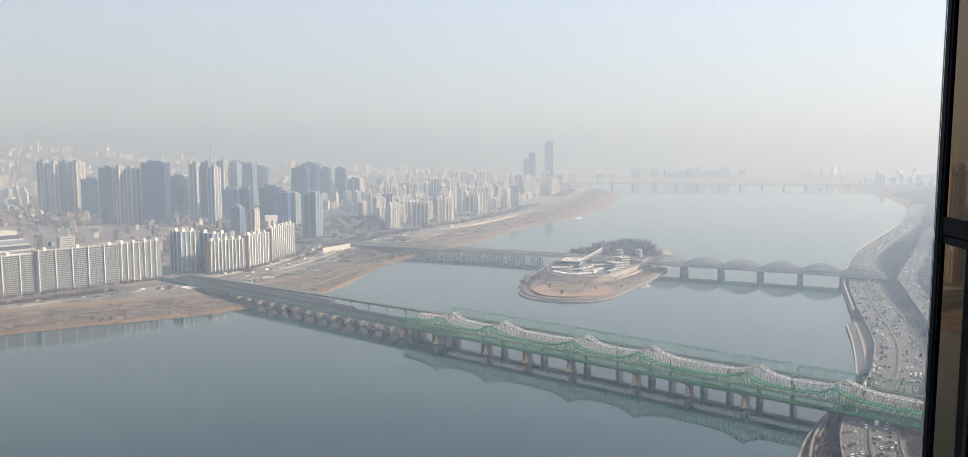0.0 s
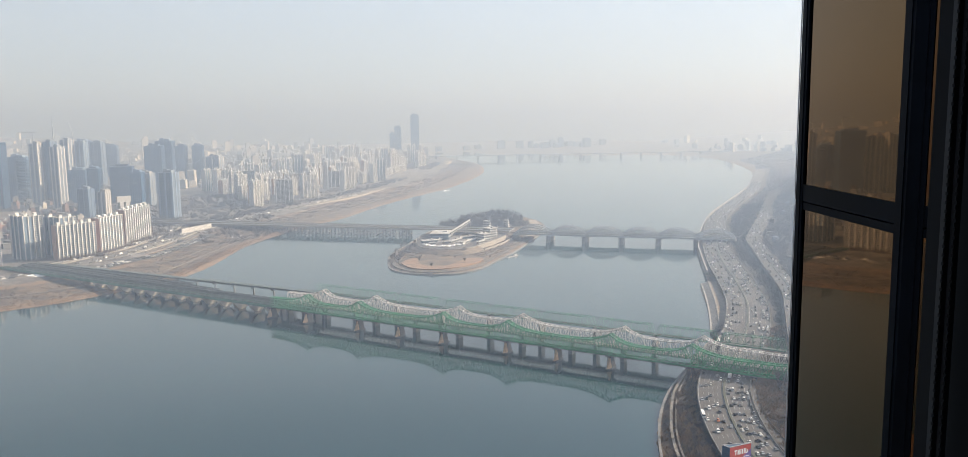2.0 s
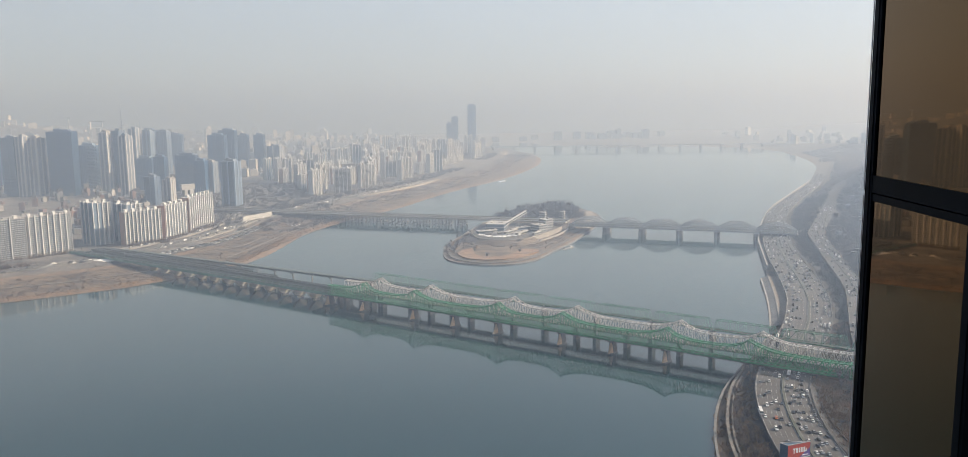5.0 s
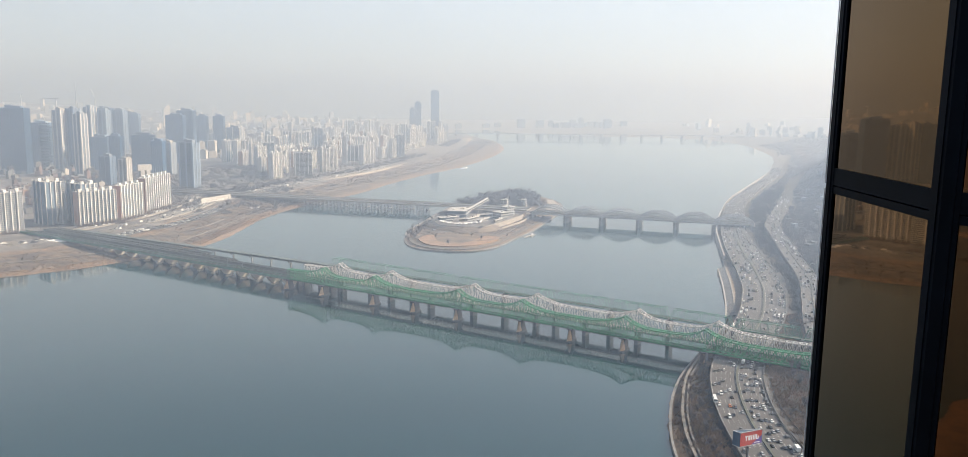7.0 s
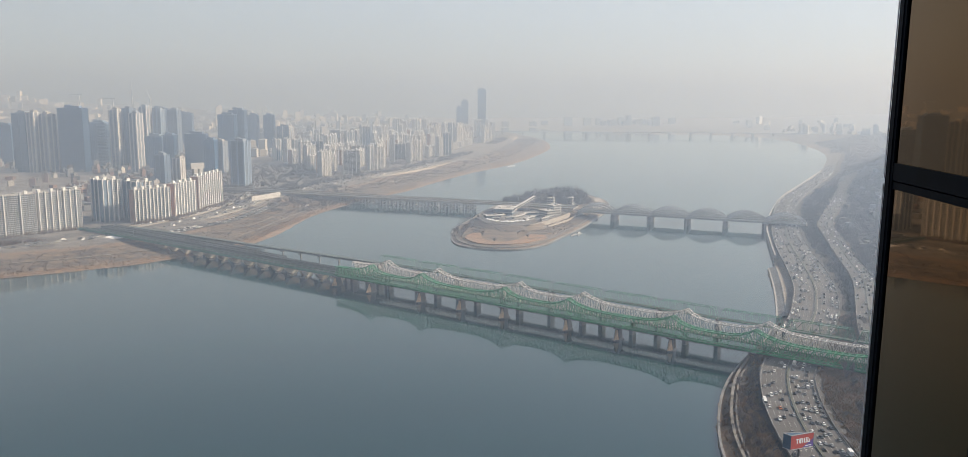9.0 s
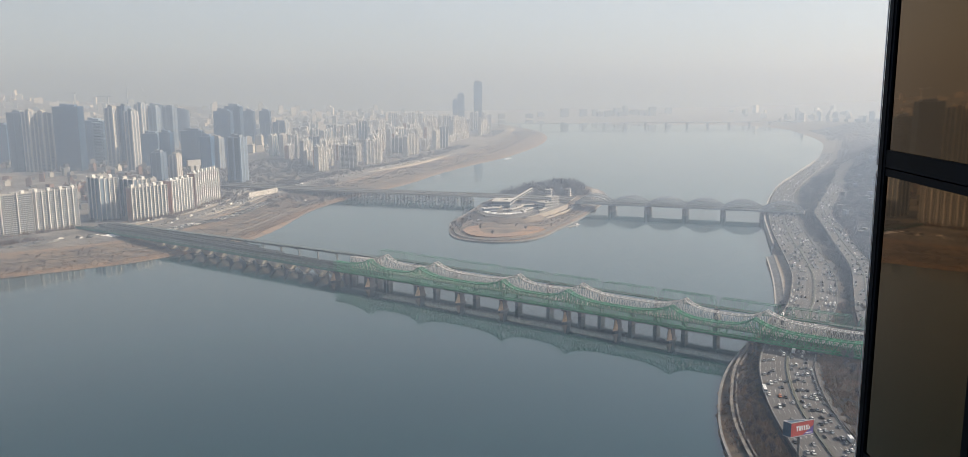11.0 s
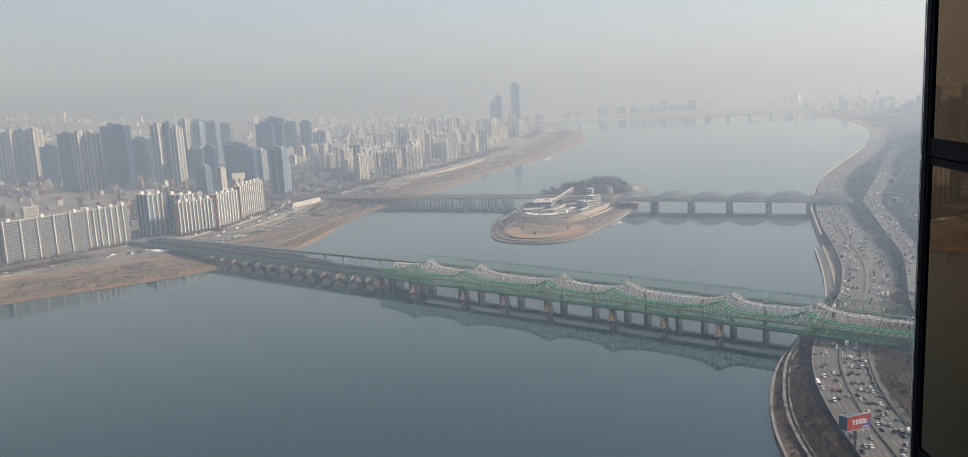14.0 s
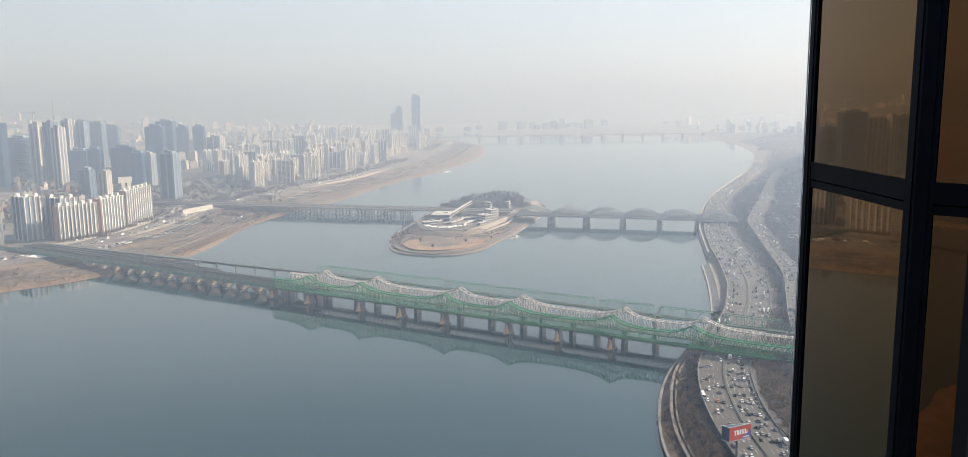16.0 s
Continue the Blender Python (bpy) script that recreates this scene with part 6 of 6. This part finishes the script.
b.add([(-17, -5, 4.0), (15, -6, 4.6), (17, 6, 3.6), (0, 9, 6.2), (-15, 6, 4.2), (-17, -5, 3.4), (15, -6, 4.0), (17, 6, 3.0), (0, 9, 5.6), (-15, 6, 3.6)],
      [(0, 1, 2, 3, 4), (9, 8, 7, 6, 5), (0, 5, 6, 1), (1, 6, 7, 2), (2, 7, 8, 3), (3, 8, 9, 4), (4, 9, 5, 0)])
part("roof", b, SIGN_WHITE, pav)
b = Build()
b.box(0, 1, 0, 22, 8, 3.6)
part("glazed_room", b, GLASS_DARK, pav)
for x, y in ((-14, -3), (12, -4), (13, 4), (-12, 4)):
    b = Build()
    b.box(x, y, -0.5, 0.5, 0.5, 4.3)
    part("post", b, STEEL_WHITE, pav)
for i, (x, y, k) in enumerate(((-212, 1552, 4), (-206, 1558, 4), (-200, 1563, 6), (-203, 1550, 0), (-214, 1560, 4))):
    park_car(k, (x, y), lookup(2, x, y), 0.9 + 0.1 * i)
dock = thing("marina_dock", Matrix.Translation((262, 2378, 0)) @ Matrix.Rotation(0.95, 4, "Z"), "pale floating dock with small boats at the far bank", "dock")
b = Build()
b.box(0, 0, -0.4, 40, 5, 1.4)
part("float", b, CONCRETE, dock)
for x in (-12, -2, 8, 15):
    b = Build()
    b.box(x, -5, -0.2, 3.0, 7.0, 2.0, 0, 0.85)
    part("moored_hull", b, SIGN_WHITE, dock)

# ---------------------------------------------------------------- bare winter trees
tr = random.Random(11)


def twig(b, p, q, w):
    """A thin three-sided spike from p to q."""
    k = len(b.v)
    b.v.extend(((p.x - w, p.y - w * 0.5, p.z), (p.x + w, p.y - w * 0.5, p.z), (p.x, p.y + w, p.z + w * 0.4), (q.x, q.y, q.z)))
    b.f.extend(((k, k + 1, k + 3), (k + 1, k + 2, k + 3), (k + 2, k, k + 3)))


def bare_tree(name, h, spread, n, label):
    t = thing(name, Matrix.Identity(4), label, "tree", "bare trees")
    trunk, crown = Build(), Build()
    trunk.pillar(0, 0, -0.5, h * 0.45, 0.28, 0.16, 6)
    tips = []
    for k in range(8):
        a = k * 2.4 + tr.uniform(-0.3, 0.3)
        z0 = h * tr.uniform(0.12, 0.40)
        p = Vector((0, 0, z0))
        q = Vector((math.cos(a) * spread * tr.uniform(0.35, 0.6), math.sin(a) * spread * tr.uniform(0.35, 0.6), h * tr.uniform(0.6, 0.85)))
        trunk.beam(p, q, 0.14)
        tips.append((p, q))
    trunk.beam((0, 0, h * 0.43), (tr.uniform(-0.3, 0.3), 0, h * 0.9), 0.13)
    tips.append((Vector((0, 0, h * 0.4)), Vector((0, 0, h * 0.9))))
    part("trunk", trunk, TWIG, t)
    for _ in range(n):
        p, q = tr.choice(tips)
        s = p.lerp(q, tr.uniform(0.25, 1.0))
        d = Vector((tr.gauss(0, 1), tr.gauss(0, 1), tr.gauss(0.55, 0.7))).normalized()
        L = spread * tr.uniform(0.25, 0.55)
        e = s + d * L
        twig(crown, s, e, 0.12)
        for _ in range(2):
            d2 = (d + Vector((tr.gauss(0, 0.5), tr.gauss(0, 0.5), tr.gauss(0.2, 0.4)))).normalized()
            m = s.lerp(e, tr.uniform(0.4, 0.9))
            twig(crown, m, m + d2 * L * 0.6, 0.10)
    part("crown", crown, TWIG, t)
    return t


TREES = [bare_tree("bare_tree", 13, 5.5, 280, "bare brown winter tree with fine twigs"), bare_tree("bare_tree", 10, 4.6, 240, "bare brown winter tree with a low round crown"),
         bare_tree("bare_tree", 15, 5.0, 280, "tall bare brown winter tree with fine twigs")]
tree_placed = set()


def plant(k, x, y, z, s=1.0):
    m = Matrix.Translation((x, y, z)) @ Matrix.Rotation(tr.uniform(0, 6.28), 4, "Z")
    if k in tree_placed:
        t = copy_thing(TREES[k], m)
    else:
        tree_placed.add(k)
        t = TREES[k]
        t.matrix_world = m
    t.scale = (s, s, s * tr.uniform(0.85, 1.1))
    return t


def height_at(x, y):
    return lookup(2, x, y)


wood = 0
while wood < 130:                                      # the island's wood
    x, y = tr.uniform(160, 365), tr.uniform(1545, 1775)
    if float(reach(ISLAND, np.array([x]), np.array([y]))[0]) < 6 or x > 338 or y < 1560 and x > 235:
        continue
    plant(tr.randrange(3), x, y, height_at(x, y), tr.uniform(0.9, 1.2))
    wood += 1
for x, y in ((56, 1225), (53, 1248), (57, 1268), (61, 1290), (66, 1312), (72, 1335), (78, 1358), (84, 1380), (90, 1402), (64, 1255), (70, 1278), (76, 1305), (70, 1255), (62, 1270), (75, 1300), (84, 1330), (92, 1352), (66, 1232), (88, 1318), (98, 1375), (84, 1290), (150, 1232), (162, 1212), (128, 1300), (172, 1287), (205, 1300), (110, 1180), (205, 1243), (96, 1226), (215, 1352), (258, 1478), (180, 1330),
             (110, 1400), (122, 1450), (140, 1490), (104, 1420)):
    plant(tr.randrange(3), x, y, height_at(x, y), tr.uniform(0.55, 0.9))
side = offset_line(MAIN, -27)
for i in range(70):                                    # between the path and the expressway
    p, head = along(side, 60 + i * 6.5 + tr.uniform(-2, 2))
    if p is None or p.y > 745:
        continue
    x, y = p.x - tr.uniform(0, 11), p.y + tr.uniform(-3, 3)
    if lookup(3, x, y) > -9 or (abs(x - 215) < 12 and abs(y - 438) < 12):
        continue
    plant(tr.randrange(3), x, y, height_at(x, y) - 0.2, tr.uniform(0.5, 0.85))
for i in range(70):                                    # beyond the expressway
    p, head = along(offset_line(MAIN, 34), 110 + i * 6.0)
    if p is None or p.y > 730:
        continue
    x, y = p.x + tr.uniform(4, 45), p.y + tr.uniform(-4, 4)
    plant(tr.randrange(3), x, y, height_at(x, y) - 0.2, tr.uniform(0.5, 0.9))


def clump(b, x, y, z, r, n, w):
    for _ in range(n):
        p = Vector((x + tr.gauss(0, r * 0.4), y + tr.gauss(0, r * 0.4), z))
        d = Vector((tr.gauss(0, 0.55), tr.gauss(0, 0.55), tr.uniform(0.6, 1.4)))
        twig(b, p, p + d * r, w)


SCRUB = material("dry_scrub", (0.20, 0.15, 0.105), 0.95, vary=0.35, scale=0.08, fine=0.6)
b = Build()
n = 0
while n < 3800:                                        # scrub on the south bank
    y = tr.uniform(380, 760)
    x = float(np.interp(y, [380, 443, 525, 614, 712, 765], [160, 181, 202, 243, 312, 348])) + tr.uniform(3, 120)
    d = -lookup(3, x, y)
    p = min(MAIN, key=lambda q: (q[0] - x) ** 2 + (q[1] - y) ** 2)
    if math.hypot(p[0] - x, p[1] - y) < 23 or 4.5 < d < 14 and tr.random() < 0.8:
        continue
    clump(b, x, y, height_at(x, y) - 0.2, tr.uniform(1.2, 3.4), 12, 0.20)
    n += 1
solid("bank_scrub", b, SCRUB, "dry brown scrub on the river bank", "scrub", kind="stuff")
b = Build()
n = 0
SHORE_Y = [750, 895, 952, 993, 1064, 1116, 1216, 1384, 1621, 1725]
SHORE_X = [-740, -620, -555, -490, -358, -301, -233, -196, -124, -70]
while n < 2600:                                        # thin brush of the north bank and along the slabs
    y = tr.uniform(780, 1720)
    x = float(np.interp(y, SHORE_Y, SHORE_X)) - (16 + 170 * tr.random() ** 1.5)
    p = min(NORTH_WAY, key=lambda q: (q[0] - x) ** 2 + (q[1] - y) ** 2)
    q = min(lot, key=lambda q: (q[0] - x) ** 2 + (q[1] - y) ** 2)
    if math.hypot(p[0] - x, p[1] - y) < 15 or math.hypot(q[0] - x, q[1] - y) < 13:
        continue
    clump(b, x, y, height_at(x, y) - 0.2, tr.uniform(1.0, 2.4) if y > 1130 else tr.uniform(1.4, 3.6), 14, 0.09)
    n += 1
rb = Build()
n = 0
while n < 4200:                                        # tan reeds above the shore
    y = tr.uniform(780, 1720)
    d = 2.0 + 16 * tr.random() ** 1.3
    x = float(np.interp(y, SHORE_Y, SHORE_X)) - d * (1.35 if y < 1130 else 1.0)
    if lookup(3, x, y) > -1.0:
        n += 1
        continue
    clump(rb, x, y, height_at(x, y) - 0.2, tr.uniform(0.7, 1.7), 7, 0.12)
    n += 1
solid("reed_bed", rb, material("dry_reeds", (0.30, 0.205, 0.115), 0.95, vary=0.3, scale=0.03, fine=0.3), "dry tan reeds along the north shore", "reeds", kind="stuff")
for p0, p1 in (((-718, 1058), (-500, 1284)), ((-434, 1318), (-385, 1370)), ((-385, 1376), (-345, 1560)), ((-640, 1080), (-520, 1190))):
    for _ in range(120):
        s = tr.random()
        x, y = p0[0] + (p1[0] - p0[0]) * s + tr.uniform(0, 9), p0[1] + (p1[1] - p0[1]) * s - tr.uniform(0, 9)
        clump(b, x, y, height_at(x, y) - 0.2, tr.uniform(4.0, 7.5), 16, 0.22)
solid("park_scrub", b, SCRUB, "dry reeds, scrub and small trees of the river park", "scrub", kind="stuff")
b = Build()
n = 0
while n < 9000:                                        # far woods on the slopes
    y = tr.uniform(650, 3300)
    x = float(np.interp(y, [600, 900, 1300, 1800, 2300, 3000, 3500], [330, 470, 600, 840, 1150, 1500, 1620])) + abs(tr.gauss(0, 260)) + 16
    p, q = min(MAIN, key=lambda q: (q[0] - x) ** 2 + (q[1] - y) ** 2), min(SECOND, key=lambda q: (q[0] - x) ** 2 + (q[1] - y) ** 2)
    if math.hypot(p[0] - x, p[1] - y) < 30 or math.hypot(q[0] - x, q[1] - y) < 17:
        continue
    clump(b, x, y, height_at(x, y) - 0.5, tr.uniform(3.5, 7), 12, 0.24)
    n += 1
n, bank = 0, Build()
while n < 4200:                                        # the wooded strip between the two roads, and the slope above
    y = tr.uniform(640, 1750)
    x = float(np.interp(y, [640, 790, 888, 1034, 1178, 1345, 1520, 1750], [362, 440, 490, 543, 597, 670, 770, 905])) + tr.uniform(-75, 150)
    p, q = min(MAIN, key=lambda q: (q[0] - x) ** 2 + (q[1] - y) ** 2), min(SECOND, key=lambda q: (q[0] - x) ** 2 + (q[1] - y) ** 2)
    if math.hypot(p[0] - x, p[1] - y) < 27 or math.hypot(q[0] - x, q[1] - y) < 14:
        continue
    clump(bank, x, y, height_at(x, y) - 0.5, tr.uniform(3, 6.5), 15, 0.22)
    n += 1
# this strip's own dark tone stands in for the shade over the slope
solid("bank_woods", bank, material("shade_toned_wood", (0.036, 0.041, 0.038), 0.95, vary=0.35, scale=0.05, fine=0.6), "dense wood on the slope between the roads, toned dark for shade", "woods", kind="stuff")
n = 0
while n < 2400:                                        # trees of the town behind the slabs and the far river park
    if n % 5:
        y = tr.uniform(1480, 2300)
        x = -0.27 * y + tr.uniform(-160, 330)
        p = min(NORTH_WAY, key=lambda q: (q[0] - x) ** 2 + (q[1] - y) ** 2)
        if math.hypot(p[0] - x, p[1] - y) < 15 or lookup(3, x, y) > -14:
            continue
        r = tr.uniform(4, 9)
    else:
        p, head = along(NORTH_WAY, tr.uniform(900, 2900))
        o = tr.uniform(38, 120)
        x, y = p.x + math.sin(head) * o, p.y - math.cos(head) * o
        if lookup(3, x, y) > -13:
            continue
        r = tr.uniform(0.8, 2.2)
    clump(b, x, y, height_at(x, y) - 0.5, r, 12, 0.35)
    n += 1
n = 0
while n < 900:                                         # shrubs on the island's slopes and round its halls
    x, y = tr.uniform(60, 300), tr.uniform(1262, 1500)
    k = float(reach(ISLAND, np.array([x]), np.array([y]))[0])
    j = float(reach(np.array(outline), np.array([x]), np.array([y]))[0])
    if k < 8 or j > 4 and tr.random() < 0.7 or 146 < x < 236 and 1340 < y < 1432:
        continue
    z = 11.2 if j > 0 else max(height_at(x, y), 11.0 + j * 0.45 if y < 1372 and x < 200 else 0)
    clump(b, x, y, z, tr.uniform(0.9, 2.6), 8, 0.16)
    n += 1
n = 0
while n < 420:                                         # the thick of the island's wood
    x, y = tr.uniform(160, 365), tr.uniform(1545, 1775)
    if float(reach(ISLAND, np.array([x]), np.array([y]))[0]) < 6 or x > 338 or y < 1560 and x > 235:
        continue
    clump(b, x, y, height_at(x, y) + 1.0, tr.uniform(6, 10), 16, 0.3)
    n += 1
for _ in range(900):                                   # trees among the far flats and along the far park
    s = tr.random() * 1900
    p, head = along(FAR_ROAD, s)
    if p is None:
        continue
    o = tr.choice((tr.uniform(-60, -18), tr.uniform(-60, -18), tr.uniform(-300, -20)))
    x, y = p.x + math.sin(head) * o, p.y - math.cos(head) * o
    if lookup(3, x, y) > -20 or 2730 < y < 3110 and o > -110:
        continue
    clump(b, x, y, height_at(x, y) - 0.5, tr.uniform(4, 8), 9, 0.4)
n = 0
while n < 1500:                                        # bushes and low trees of the far river park, in loose rows
    p, head = along(NORTH_WAY, tr.uniform(1050, 2900))
    if p is None:
        continue
    o = tr.choice((34, 52, 70, 95)) + tr.gauss(0, 6)
    x, y = p.x + math.sin(head) * o, p.y - math.cos(head) * o
    if lookup(3, x, y) > -13:
        continue
    clump(b, x, y, height_at(x, y) - 0.5, tr.uniform(1.3, 4.0), 8, 0.3)
    n += 1
solid("far_woods", b, TWIG, "bare grey-brown woods on the far slopes", "woods", kind="stuff")
